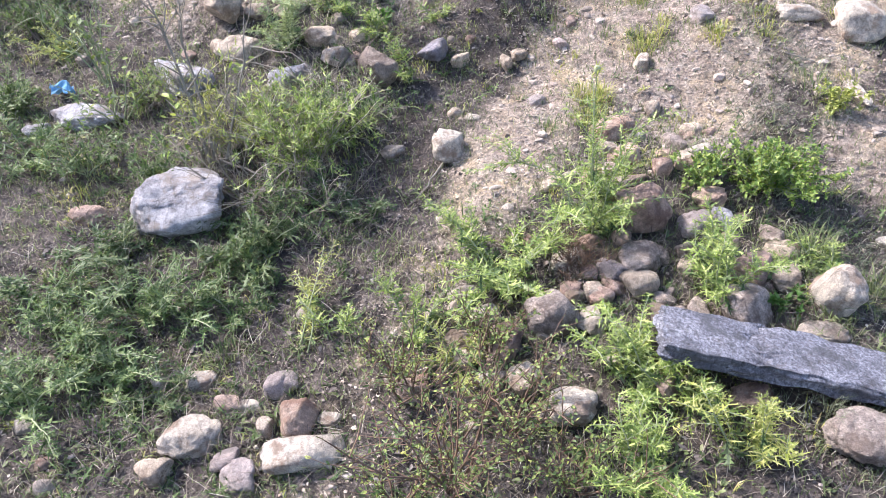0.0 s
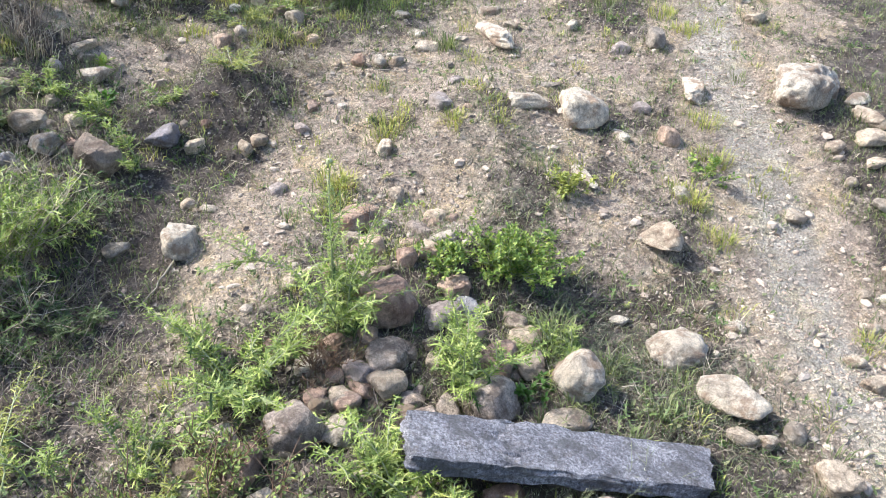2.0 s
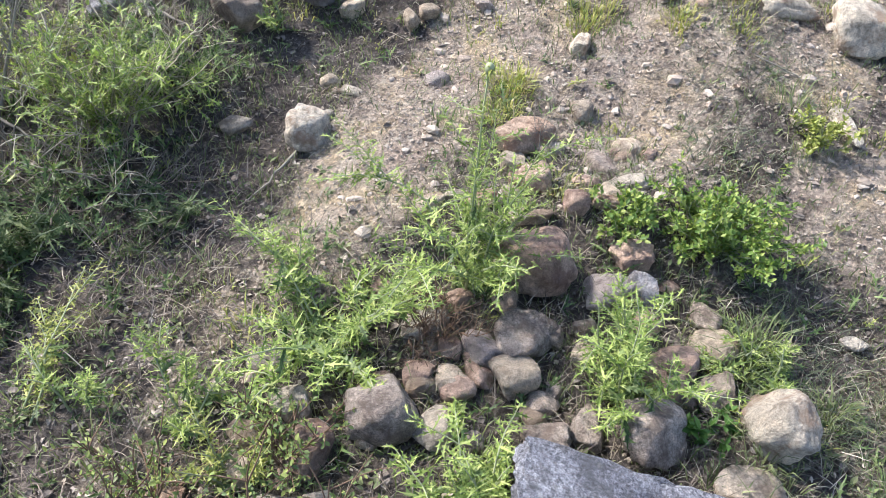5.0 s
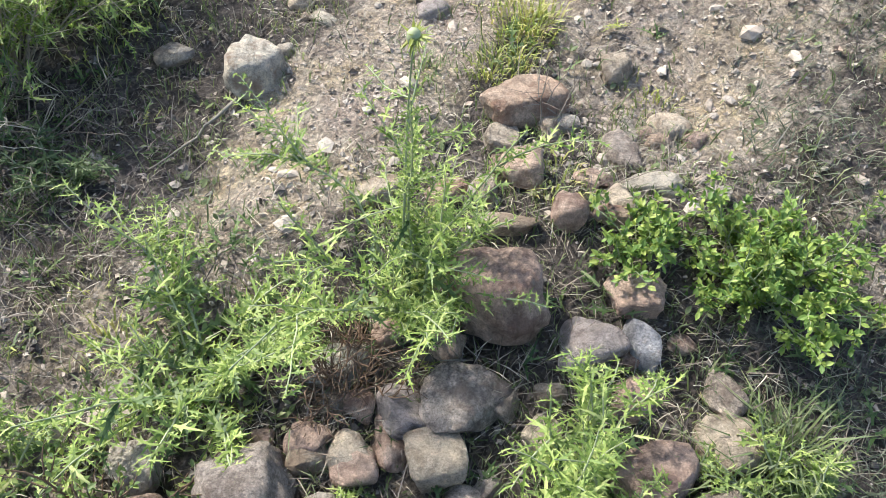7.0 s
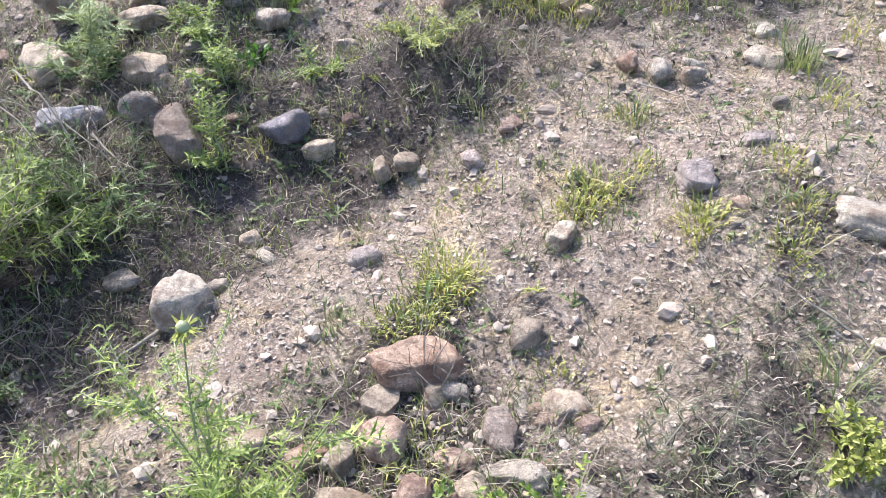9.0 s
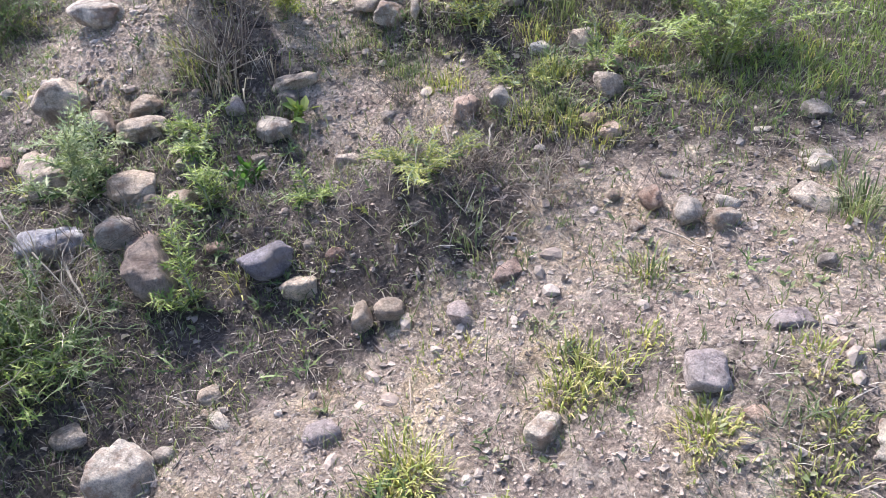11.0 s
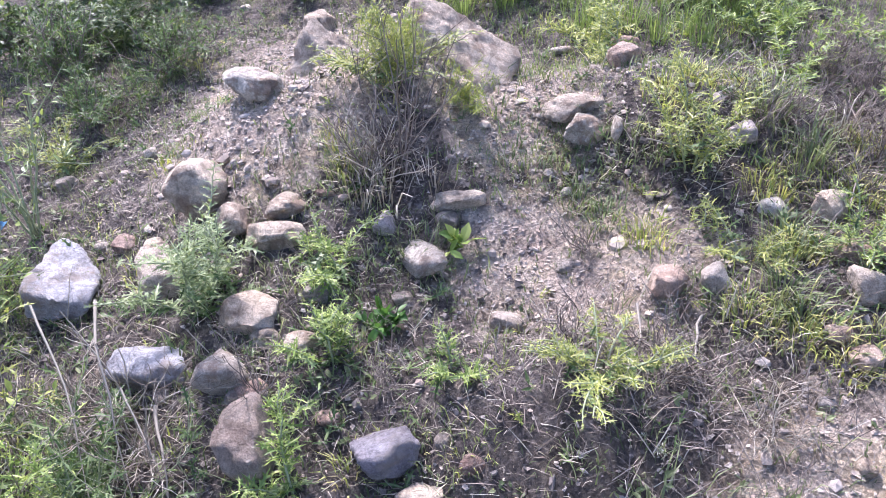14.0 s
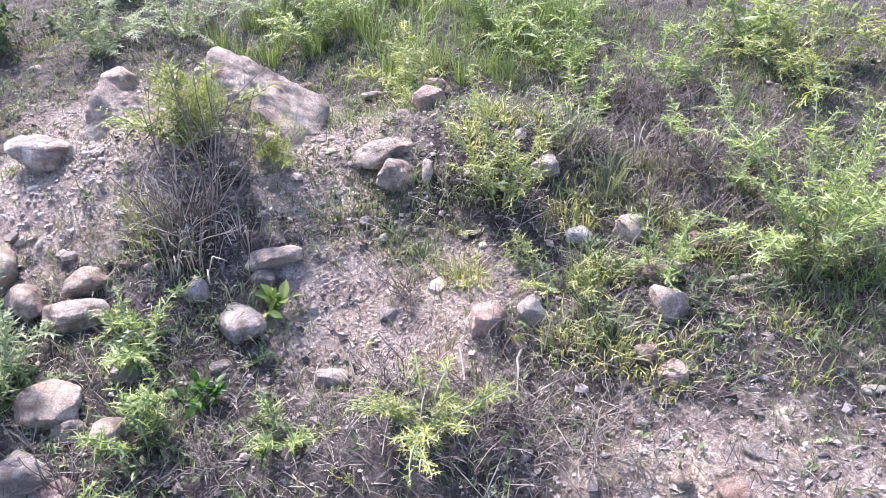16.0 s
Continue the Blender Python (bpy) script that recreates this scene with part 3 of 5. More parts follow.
stone(0.737, 2.649, 0.522, 0.139, 0.055, 0.033, 9, "T", "a", "at the top of the stone pile")
stone(0.735, 2.482, 0.486, 0.198, 0.213, 0.170, 10, "R", "a", "on the stone pile")
stone(1.007, 2.524, 0.482, 0.121, 0.096, 0.067, 10, "R", "a", "in the stone pile")
stone(0.928, 2.429, 0.441, 0.148, 0.123, 0.099, 16, "P", "a", "in the stone pile")
stone(1.026, 2.435, 0.434, 0.067, 0.108, 0.086, 12, "B", "a", "in the stone pile")
stone(1.242, 2.592, 0.479, 0.093, 0.076, 0.061, 11, "R", "r", "under the leafy herb")
stone(0.981, 2.890, 0.534, 0.079, 0.143, 0.072, 25, "D", "a", "at the top of the stone pile")
stone(1.180, 2.779, 0.546, 0.052, 0.059, 0.041, 6, "G", "r", "beside the leafy herb")
stone(0.440, 2.332, 0.394, 0.142, 0.089, 0.053, 19, "W", "a", "under the sprawling thistle")
stone(0.701, 2.277, 0.401, 0.172, 0.148, 0.089, 2, "D", "a", "on the stone pile")
stone(0.659, 2.169, 0.383, 0.115, 0.113, 0.091, 10, "T", "a", "in the stone pile")
stone(0.581, 2.247, 0.385, 0.094, 0.112, 0.089, 17, "P", "a", "in the stone pile")
stone(0.430, 2.148, 0.371, 0.079, 0.076, 0.053, 2, "T", "a", "in the stone pile")
stone(0.516, 2.140, 0.362, 0.091, 0.085, 0.060, 10, "R", "a", "in the stone pile")
stone(0.336, 2.069, 0.377, 0.186, 0.188, 0.150, 4, "D", "a", "at the foot of the stone pile")
stone(0.461, 2.028, 0.347, 0.104, 0.125, 0.088, -12, "G", "r", "at the foot of the stone pile")
stone(0.122, 2.081, 0.354, 0.104, 0.106, 0.074, 5, "G", "a", "at the foot of the stone pile")
stone(0.169, 1.974, 0.340, 0.136, 0.146, 0.102, 5, "R", "a", "at the foot of the stone pile")
stone(0.027, 2.024, 0.328, 0.099, 0.084, 0.050, -2, "T", "a", "at the foot of the stone pile")
stone(0.031, 1.927, 0.315, 0.068, 0.074, 0.059, 2, "T", "a", "at the foot of the stone pile")
stone(0.214, 1.817, 0.310, 0.110, 0.109, 0.087, 8, "T", "a", "at the foot of the stone pile")
stone(0.118, 1.851, 0.294, 0.094, 0.077, 0.054, -6, "G", "a", "at the foot of the stone pile")
stone(0.651, 2.393, 0.421, 0.079, 0.083, 0.067, 16, "O", "r", "in the stone pile")
stone(0.507, 2.162, 0.365, 0.088, 0.092, 0.065, -11, "T", "a", "in the stone pile")
stone(0.422, 2.169, 0.376, 0.074, 0.082, 0.057, -14, "R", "a", "in the stone pile")
stone(1.049, 2.173, 0.377, 0.163, 0.167, 0.117, -6, "R", "a", "in the stone pile")
stone(1.149, 2.134, 0.370, 0.108, 0.111, 0.078, 3, "T", "a", "in the stone pile")
stone(0.971, 2.015, 0.353, 0.167, 0.189, 0.132, 4, "D", "a", "in the stone pile")
stone(1.262, 2.020, 0.390, 0.205, 0.138, 0.185, -80, "W", "r", "beside the granite slab")
stone(1.167, 1.893, 0.323, 0.170, 0.104, 0.063, -2, "T", "r", "beside the granite slab")
stone(0.719, 2.001, 0.352, 0.122, 0.086, 0.060, 1, "D", "a", "behind the granite slab")
stone(-0.556, 1.950, 0.277, 0.095, 0.077, 0.054, 2, "P", "a")
stone(-0.668, 1.889, 0.250, 0.088, 0.041, 0.025, -11, "W", "a")
stone(0.065, 3.110, 0.504, 0.157, 0.152, 0.137, 12, "W", "a", "resting on the trodden track")
stone(-0.182, 3.189, 0.466, 0.117, 0.080, 0.056, 4, "G", "r", "at the edge of the track")
stone(0.112, 3.399, 0.539, 0.077, 0.069, 0.035, -6, "T", "f", "at the edge of the track")
stone(-1.037, 2.810, 0.504, 0.402, 0.317, 0.26, -4, "B", "r", "on the thistle bank")
stone(1.705, 2.099, 0.346, 0.230, 0.190, 0.133, -1, "W", "d", "lying on short grass")
stone(1.740, 1.820, 0.341, 0.246, 0.180, 0.108, -47, "W", "r", "lying on short grass")
stone(1.692, 1.692, 0.301, 0.104, 0.060, 0.036, -36, "T", "r")
stone(1.963, 2.647, 0.497, 0.249, 0.177, 0.124, 66, "T", "r")
stone(3.198, 3.359, 0.782, 0.337, 0.293, 0.235, -15, "W", "d", "beside the sandy lane")
stone(2.701, 3.609, 0.759, 0.281, 0.114, 0.080, 66, "W", "a", "at the edge of the sandy lane")
stone(1.991, 3.469, 0.773, 0.241, 0.269, 0.188, -19, "W", "a", "sitting loose on bare soil")
stone(1.722, 3.531, 0.816, 0.216, 0.117, 0.070, -10, "W", "a", "sitting loose on bare soil")
stone(1.868, 4.362, 0.923, 0.399, 0.124, 0.087, -82, "W", "a")
stone(1.980, 4.723, 0.982, 0.152, 0.090, 0.045, -13, "W", "f")
stone(2.758, 4.108, 0.906, 0.103, 0.159, 0.127, -14, "G", "a")
stone(3.581, 4.302, 0.940, 0.163, 0.118, 0.082, -13, "T", "r", "beside the sandy lane")
stone(2.346, 3.260, 0.668, 0.103, 0.119, 0.095, -7, "O", "a")
stone(2.109, 3.320, 0.679, 0.134, 0.075, 0.037, -83, "W", "f")
stone(2.349, 3.534, 0.720, 0.104, 0.078, 0.055, -0, "P", "a")
stone(1.306, 3.608, 0.818, 0.109, 0.111, 0.088, 3, "P", "a")
stone(0.994, 3.478, 0.671, 0.078, 0.090, 0.063, -5, "W", "a")
stone(1.870, 1.463, 0.276, 0.126, 0.126, 0.088, -15, "T", "a", "lying on short grass")
stone(-1.150, 4.498, 1.141, 0.233, 0.147, 0.103, 9, "W", "d", "perched on the gravel mound")
stone(-1.023, 4.136, 0.929, 0.190, 0.230, 0.207, 38, "T", "r", "below the gravel mound")
stone(-0.823, 4.102, 0.884, 0.110, 0.137, 0.096, 48, "T", "a", "below the gravel mound")
stone(-0.712, 4.219, 0.925, 0.140, 0.117, 0.070, 48, "T", "r", "below the gravel mound")
stone(-0.670, 4.133, 0.884, 0.174, 0.140, 0.084, 55, "T", "r", "below the gravel mound")
stone(-0.270, 4.322, 0.862, 0.196, 0.111, 0.078, -19, "W", "a", "sitting loose on bare soil")
stone(-0.299, 4.537, 0.949, 0.170, 0.083, 0.050, 51, "T", "a", "below the dead stalks")
stone(-0.296, 4.479, 0.911, 0.073, 0.061, 0.043, 24, "G", "a", "below the dead stalks")
stone(-0.186, 5.015, 1.135, 0.198, 0.122, 0.073, 63, "T", "a")
stone(-0.107, 4.958, 1.104, 0.169, 0.129, 0.090, -66, "W", "r", "leaning on a tan stone")
stone(-0.009, 4.971, 1.116, 0.042, 0.093, 0.074, 39, "W", "r")
stone(-1.192, 3.726, 0.697, 0.320, 0.207, 0.150, -44, "B", "a", "leaning on the stone heap", lean=(-16, 8))
stone(-0.649, 3.639, 0.691, 0.222, 0.153, 0.107, 39, "B", "a", "in the stone heap")
stone(-0.444, 3.724, 0.743, 0.143, 0.137, 0.110, 49, "W", "a", "in the stone heap")
stone(-0.225, 3.614, 0.700, 0.148, 0.195, 0.176, 38, "K", "a", "in the stone heap")
stone(0.041, 3.800, 0.703, 0.170, 0.140, 0.098, 40, "V", "a", "in dry litter")
stone(0.391, 4.521, 0.941, 0.105, 0.102, 0.072, 38, "O", "a")
stone(0.491, 4.568, 0.971, 0.077, 0.097, 0.068, 1, "G", "r")
stone(0.757, 4.836, 1.016, 0.147, 0.103, 0.062, 44, "O", "a", "below the thistles")
stone(0.805, 4.724, 1.003, 0.086, 0.109, 0.076, 38, "T", "r", "below the thistles")
stone(0.796, 4.567, 0.938, 0.072, 0.061, 0.037, 38, "O", "a")
stone(0.862, 4.533, 0.923, 0.076, 0.066, 0.040, 41, "O", "a")
stone(0.637, 4.996, 1.050, 0.095, 0.102, 0.071, -27, "T", "a")
stone(0.501, 4.939, 1.017, 0.074, 0.071, 0.049, 54, "W", "a")
stone(0.328, 5.107, 1.152, 0.097, 0.090, 0.063, 39, "P", "a", "under dry stalks")
stone(0.376, 5.474, 1.144, 0.067, 0.076, 0.061, 39, "R", "a")
stone(-0.338, 5.684, 1.141, 0.116, 0.125, 0.100, 39, "R", "a", "behind the mound")
stone(-0.904, 5.638, 1.089, 0.078, 0.068, 0.041, 39, "R", "r", "behind the mound")
stone(-1.188, 3.940, 0.747, 0.076, 0.072, 0.043, 38, "R", "a")
stone(-1.765, 4.063, 0.733, 0.077, 0.078, 0.054, 38, "G", "a")
stone(-1.535, 4.301, 0.842, 0.056, 0.060, 0.048, 39, "W", "r")
stone(-0.409, 4.327, 0.919, 0.062, 0.085, 0.059, 5, "P", "a")
stone(-0.836, 1.782, 0.234, 0.203, 0.141, 0.099, 3, "W", "d")
stone(-0.497, 1.779, 0.261, 0.123, 0.133, 0.120, -2, "O", "a")
stone(-0.463, 1.682, 0.235, 0.275, 0.136, 0.081, 16, "W", "a")
stone(-0.932, 1.677, 0.214, 0.114, 0.110, 0.088, 0, "T", "a")
stone(-0.717, 1.689, 0.213, 0.089, 0.084, 0.059, -1, "P", "a")
stone(-0.994, 2.043, 0.250, 0.077, 0.078, 0.063, -6, "G", "a")
stone(-0.839, 2.013, 0.263, 0.099, 0.080, 0.056, -6, "W", "a")
stone(-0.574, 1.931, 0.281, 0.085, 0.082, 0.066, -2, "P", "a")
stone(-0.744, 1.902, 0.250, 0.094, 0.069, 0.041, -2, "R", "a")
stone(-0.601, 1.791, 0.243, 0.056, 0.067, 0.053, -5, "T", "a")
stone(-0.402, 1.794, 0.247, 0.081, 0.056, 0.034, 3, "W", "r")
stone(0.330, 1.706, 0.286, 0.180, 0.134, 0.094, -3, "W", "a", "under the thistle by the slab")
stone(1.119, 1.491, 0.279, 0.230, 0.182, 0.127, -5, "D", "d", "below the granite slab")
stone(0.868, 1.667, 0.300, 0.135, 0.099, 0.079, -7, "R", "a", "propping the granite slab")
stone(0.626, 1.725, 0.307, 0.086, 0.106, 0.095, -9, "R", "a", "propping the granite slab")
stone(0.393, 3.738, 0.630, 0.058, 0.084, 0.076, 28, "T", "a", "at the edge of the trodden slope")
stone(0.464, 3.770, 0.648, 0.090, 0.074, 0.059, 27, "T", "a", "at the edge of the trodden slope")
stone(0.670, 3.782, 0.683, 0.078, 0.074, 0.052, 25, "P", "r", "at the edge of the trodden slope")
stone(0.755, 3.935, 0.740, 0.115, 0.067, 0.040, 71, "R", "a", "on the trodden slope")
stone(1.055, 4.239, 0.859, 0.064, 0.089, 0.080, 25, "O", "a", "sitting loose on bare soil")
stone(1.162, 4.219, 0.858, 0.089, 0.101, 0.081, 25, "W", "r", "sitting loose on bare soil")
stone(1.251, 4.215, 0.854, 0.082, 0.088, 0.062, 29, "W", "r", "sitting loose on bare soil")
stone(1.468, 4.509, 0.917, 0.087, 0.065, 0.039, 30, "W", "a", "sitting loose on bare soil")
stone(1.440, 4.758, 0.972, 0.077, 0.097, 0.048, 37, "G", "a", "half sunk in the trodden slope")
stone(1.470, 4.369, 0.887, 0.135, 0.137, 0.055, 25, "T", "f", "half sunk in the trodden slope")
stone(0.163, 3.778, 0.655, 0.111, 0.084, 0.059, 30, "T", "a", "in dry litter")
stone(0.056, 4.277, 0.803, 0.090, 0.082, 0.058, 31, "T", "a")
stone(-0.510, 3.883, 0.796, 0.157, 0.138, 0.096, 38, "T", "r", "in the stone heap")


def filler_stones(n, x0, x1, y0, y1, kinds, where):
    """Smaller stones wedged under and between the named ones."""
    for x, y in zip(rng.uniform(x0, x1, n), rng.uniform(y0, y1, n)):
        s = rng.uniform(0.05, 0.1)
        stone(x, y, float(ground_z(x, y)) + 0.004, s, s * 0.8, s * 0.7, rng.uniform(0, 180), kinds[int(rng.integers(len(kinds)))], "a", where)


filler_stones(26, 0.3, 1.2, 2.0, 2.5, "DRRT", "wedged into the stone pile")
filler_stones(12, 0.6, 1.2, 2.6, 3.0, "RTOG", "at the top of the stone pile")
filler_stones(12, -0.8, -0.2, 3.6, 4.1, "GTR", "wedged into the stone heap")


# ---- the long stone slab ----
def slab():
    """A long rough-hewn slab, one end propped on stones."""
    bm = bmesh.new()
    bmesh.ops.create_cube(bm, size=1.0)
    bmesh.ops.subdivide_edges(bm, edges=bm.edges[:], cuts=31, use_grid_fill=True)
    a, b = Vector(SLAB_A), Vector(SLAB_B)
    size = Vector(((b - a).length, SLAB_WIDTH, 0.058))
    for v in bm.verts:
        c = v.co
        p = Vector((c.x * size.x, c.y * size.y * (1.0 - 0.15 * c.x), c.z * size.z))
        o = Vector((3, 1, 7))
        worn = max(0.0, abs(2 * c.y) - 0.86) * max(0.0, abs(2 * c.z) - 0.6) * 0.3 + max(0.0, abs(2 * c.x) - 0.97) * 0.35
        e = noise.fractal(p * 11 + o, 0.9, 2.1, 6)
        e2 = noise.noise(p * 4.2 + Vector((9, 4, 2)))
        side = noise.fractal(Vector((c.x * 9, c.z * 2, 5 if c.y > 0 else 11)), 0.9, 2.1, 5)
        p.y += (0.014 * side + 0.01 * e2) * (2 * c.y)
        p.x += 0.014 * noise.fractal(Vector((c.y * 4, c.z * 3, 3 if c.x > 0 else 17)), 0.9, 2.1, 4) * (2 * c.x)
        if abs(c.x + 0.19 + 0.02 * math.sin(c.y * 9)) < 0.017 and c.z > 0.3:
            p.z -= 0.012
        p.x -= 0.06 * max(0.0, c.x) * 2 * (0.5 - c.y)
        v.co = p * (1 - 0.25 * worn) + Vector((0.2 * e, 0.3 * e, 0.7 * e + 0.6 * e2)) * 0.009
    me = bpy.data.meshes.new("stone_slab")
    bm.to_mesh(me)
    bm.free()
    me.materials.append(SLAB)
    me.polygons.foreach_set("use_smooth", [True] * len(me.polygons))
    me.set_sharp_from_angle(angle=radians(42))
    ob = new("stone_slab", me)
    x = (b - a).normalized()
    y = Vector((0, 0, 1)).cross(x).normalized()
    zz = x.cross(y)
    m = Matrix((x, y, zz)).transposed().to_4x4()
    m.translation = (a + b) / 2
    ob.matrix_world = m
    return tagged(ob, "long rough blue-grey granite slab lying propped on stones", "stone slab")


SLAB_A, SLAB_B, SLAB_WIDTH = (0.622, 1.812, 0.466), (1.532, 1.59, 0.268), 0.185
slab()

# ---- gravel, grass and litter ----


def clumped(x, y, seed, f=6.0):
    return (0.5 + 0.9 * lattice(x * f, y * f, seed)).clip(0, 1)


OVERLOOKED = ((-4.35, 5.42), (-1.4, 1.6), (1.43, 1.2), (2.1, 1.4), (5.9, 5.1), (1.0, 7.1), (-4.1, 6.2))


def thick(x, y):
    """Full growth on the slope beside the walk, thin growth around it and farther off."""
    inside = np.ones(np.shape(x), bool)
    for (ax, ay), (bx, by) in zip(OVERLOOKED, OVERLOOKED[1:] + OVERLOOKED[:1]):
        inside &= (bx - ax) * (y - ay) - (by - ay) * (x - ax) > -0.15
    return np.where(inside, np.where((y > 5.4) | (x > 3.4), 0.6, 1.0), 0.12)


def scatter(n, x0, x1, y0, y1, weight):
    """Random places, kept in proportion to weight(x, y)."""
    x, y = rng.uniform(x0, x1, n), rng.uniform(y0, y1, n)
    keep = rng.random(n) < weight(x, y) * thick(x, y)
    return x[keep], y[keep]


def pebbles(name, n, weight, small, large, label, level=1, material=PEBBLE):
    x, y = scatter(n, -2.8, 4.6, 1.0, 6.6, weight)
    k = len(x)
    s = np.exp(rng.normal(0, 0.5, k)) * small
    s = s.clip(0.002, large)
    V, Fc, base = [], [], 0
    kinds = [stone_shape(1, "a", rng) for _ in range(12)] if level else [(SMALL[0] * rng.uniform(0.5, 1.3, SMALL[0].shape), SMALL[1]) for _ in range(12)]
    turns = [np.array(Matrix.Rotation(rng.uniform(0, 6.28), 3, Vector(rng.normal(0, 1, 3).tolist()).normalized())) for _ in range(12)]
    kinds = [(v * rng.uniform(0.7, 1.1, 3) @ m, f) for (v, f), m in zip(kinds, turns)]
    pick, turn = rng.integers(0, 12, k), rng.uniform(0, 6.28, k)
    sc = rng.uniform(0.6, 1.25, (k, 3)) * [1, 0.85, 0.6]
    z = ground_z(x, y) + s * 0.12
    f0 = np.array(kinds[0][1])
    for i in range(k):
        v = kinds[pick[i]][0] * sc[i] * s[i]
        c, w = math.cos(turn[i]), math.sin(turn[i])
        V.append(np.stack([v[:, 0] * c - v[:, 1] * w + x[i], v[:, 0] * w + v[:, 1] * c + y[i], v[:, 2] + z[i]], -1))
        Fc.append(f0 + base)
        base += len(v)
    ob = mesh_object(name, np.concatenate(V), np.concatenate(Fc), material)
    return tagged(ob, label, "gravel", kind="stuff")


pebbles("grit", 42000, lambda x, y: 0.25 + 0.75 * bare_of(x, y), 0.0042, 0.01, "fine grit strewn over bare dry soil", 0)
pebbles("gravel", 70000, lambda x, y: 0.08 + 0.92 * bare_of(x, y), 0.0062, 0.017, "loose gravel strewn over bare dry soil", 0)
pebbles("pebbles", 3600, lambda x, y: 0.08 + 0.92 * bare_of(x, y).clip(0, 1), 0.013, 0.03, "scattered tan and grey pebbles on the soil")


pebbles("track_gravel", 150000, lambda x, y: 0.04 + 0.9 * bare_of(x, y).clip(0, 1) ** 1.3 * (0.35 + 0.65 * clumped(x, y, 57, 8.0)), 0.0058, 0.013, "crushed tan gravel thick on the trodden track", 0)
pebbles("clods", 42000, lambda x, y: (1 - bare_of(x, y).clip(0, 1)) * (0.25 + 0.75 * clumped(x, y, 59, 7.0)), 0.0085, 0.022, "crumbly brown soil clods and litter crumbs", 0, CLOD)
pebbles("mound_pebbles", 76000, lambda x, y: np.maximum(spot(x, y, -1.15, 4.55, 0.35), np.maximum(0.9 * spot(x, y, -0.3, 4.95, 0.25), np.maximum(0.5 * spot(x, y, 1.0, 2.95, 0.25), np.maximum(0.6 * spot(x, y, -1.2, 5.1, 0.4), 0.7 * spot(x, y, -0.15, 5.15, 0.35))))), 0.007, 0.026, "pebbles crowding the gravelly mound")


def blades(name, x, y, height, width, lean, material, label, category="grass", flat=0.0, z0=None):
    """Many thin curved blades, each a tapering strip of its own."""
    k = len(x)
    z = (ground_z(x, y) if z0 is None else z0) + (0.004 if flat > 0.6 else -0.004)
    a, side = rng.uniform(0, 6.28, k), rng.uniform(0, 6.28, k)
    h = height * np.exp(rng.normal(0, 0.35, k))
    out = h * (lean + rng.uniform(-0.2, 0.5, k).clip(-0.3, 1))
    up = h * (1 - flat)
    w = width * rng.uniform(0.6, 1.3, k) / 2
    dx, dy, sx, sy = np.cos(a), np.sin(a), np.cos(side), np.sin(side)
    rows = []
    for t, wt in ((0, 1.0), (0.5, 0.85)):
        o, u = out * t ** 1.7, up * (1 - (1 - t) ** 1.5)
        for q in (-1, 1):
            rows.append(np.stack([x + dx * o + q * sx * w * wt, y + dy * o + q * sy * w * wt, z + u], -1))
    rows.append(np.stack([x + dx * out, y + dy * out, z + up * (1 - 0.35 * rng.random(k)) + 0.002], -1))
    V = np.stack(rows, 1).reshape(-1, 3)
    b = np.arange(k)[:, None] * 5
    F = (b + np.array([[0, 1, 3]])).tolist() + (b + np.array([[0, 3, 2]])).tolist() + (b + np.array([[2, 3, 4]])).tolist()
    ob = mesh_object(name, V, F, material)
    return tagged(ob, label, category, kind="stuff")


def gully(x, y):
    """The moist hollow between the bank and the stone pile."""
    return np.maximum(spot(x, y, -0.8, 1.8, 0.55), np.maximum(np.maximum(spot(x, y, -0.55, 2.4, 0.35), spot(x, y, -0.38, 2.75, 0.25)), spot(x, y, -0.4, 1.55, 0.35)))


def green_cover(x, y):
    return (1 - 0.86 * bare_of(x, y).clip(0, 1)) * (0.2 + 0.8 * clumped(x, y, 21)) * (1 - 0.5 * lush_of(x, y))


AREA = (-3.6, 5.4, 1.0, 7.2)
gx1, gy1 = scatter(210000, *AREA, green_cover)
blades("short_grass", gx1, gy1, 0.032, 0.0034, 0.55, GRASS, "short patchy green grass on the slope")
gx2, gy2 = scatter(90000, *AREA, lambda x, y: (0.1 + 0.9 * clumped(x, y, 33)) * (1 - 0.7 * gully(x, y)) * (1 - 0.75 * bare_of(x, y).clip(0, 1)))
blades("dry_grass", gx2, gy2, 0.042, 0.0024, 0.8, STRAW, "dry straw-coloured grass among the green", flat=0.45)
gx3, gy3 = scatter(95000, *AREA, lambda x, y: (0.2 + 0.8 * clumped(x, y, 44, 4.0)) * (1 - 0.75 * gully(x, y)) * (1 - 0.8 * bare_of(x, y).clip(0, 1)))
blades("straw_litter", gx3, gy3, 0.05, 0.002, 0.9, STRAW, "dead straw and stalk litter lying on soil", "litter", flat=0.85)
gx5, gy5 = scatter(60000, *AREA, lambda x, y: (0.25 + 0.75 * clumped(x, y, 47, 4.0)) * (1 - 0.6 * bare_of(x, y).clip(0, 1)))
blades("twig_litter", gx5, gy5, 0.06, 0.0026, 0.9, DEADSTEM, "dead brown twigs lying on the soil", "litter", flat=0.85)
gx4, gy4 = scatter(110000, -2.6, 4.6, 4.6, 7.4, lambda x, y: lush_of(x, y) * (0.3 + 0.7 * clumped(x, y, 71, 3.0)))
gx8, gy8 = scatter(150000, -2.8, 4.0, 2.0, 5.6, lambda x, y: bare_of(x, y).clip(0, 1) * (0.1 + 0.9 * clumped(x, y, 99, 7.0)))
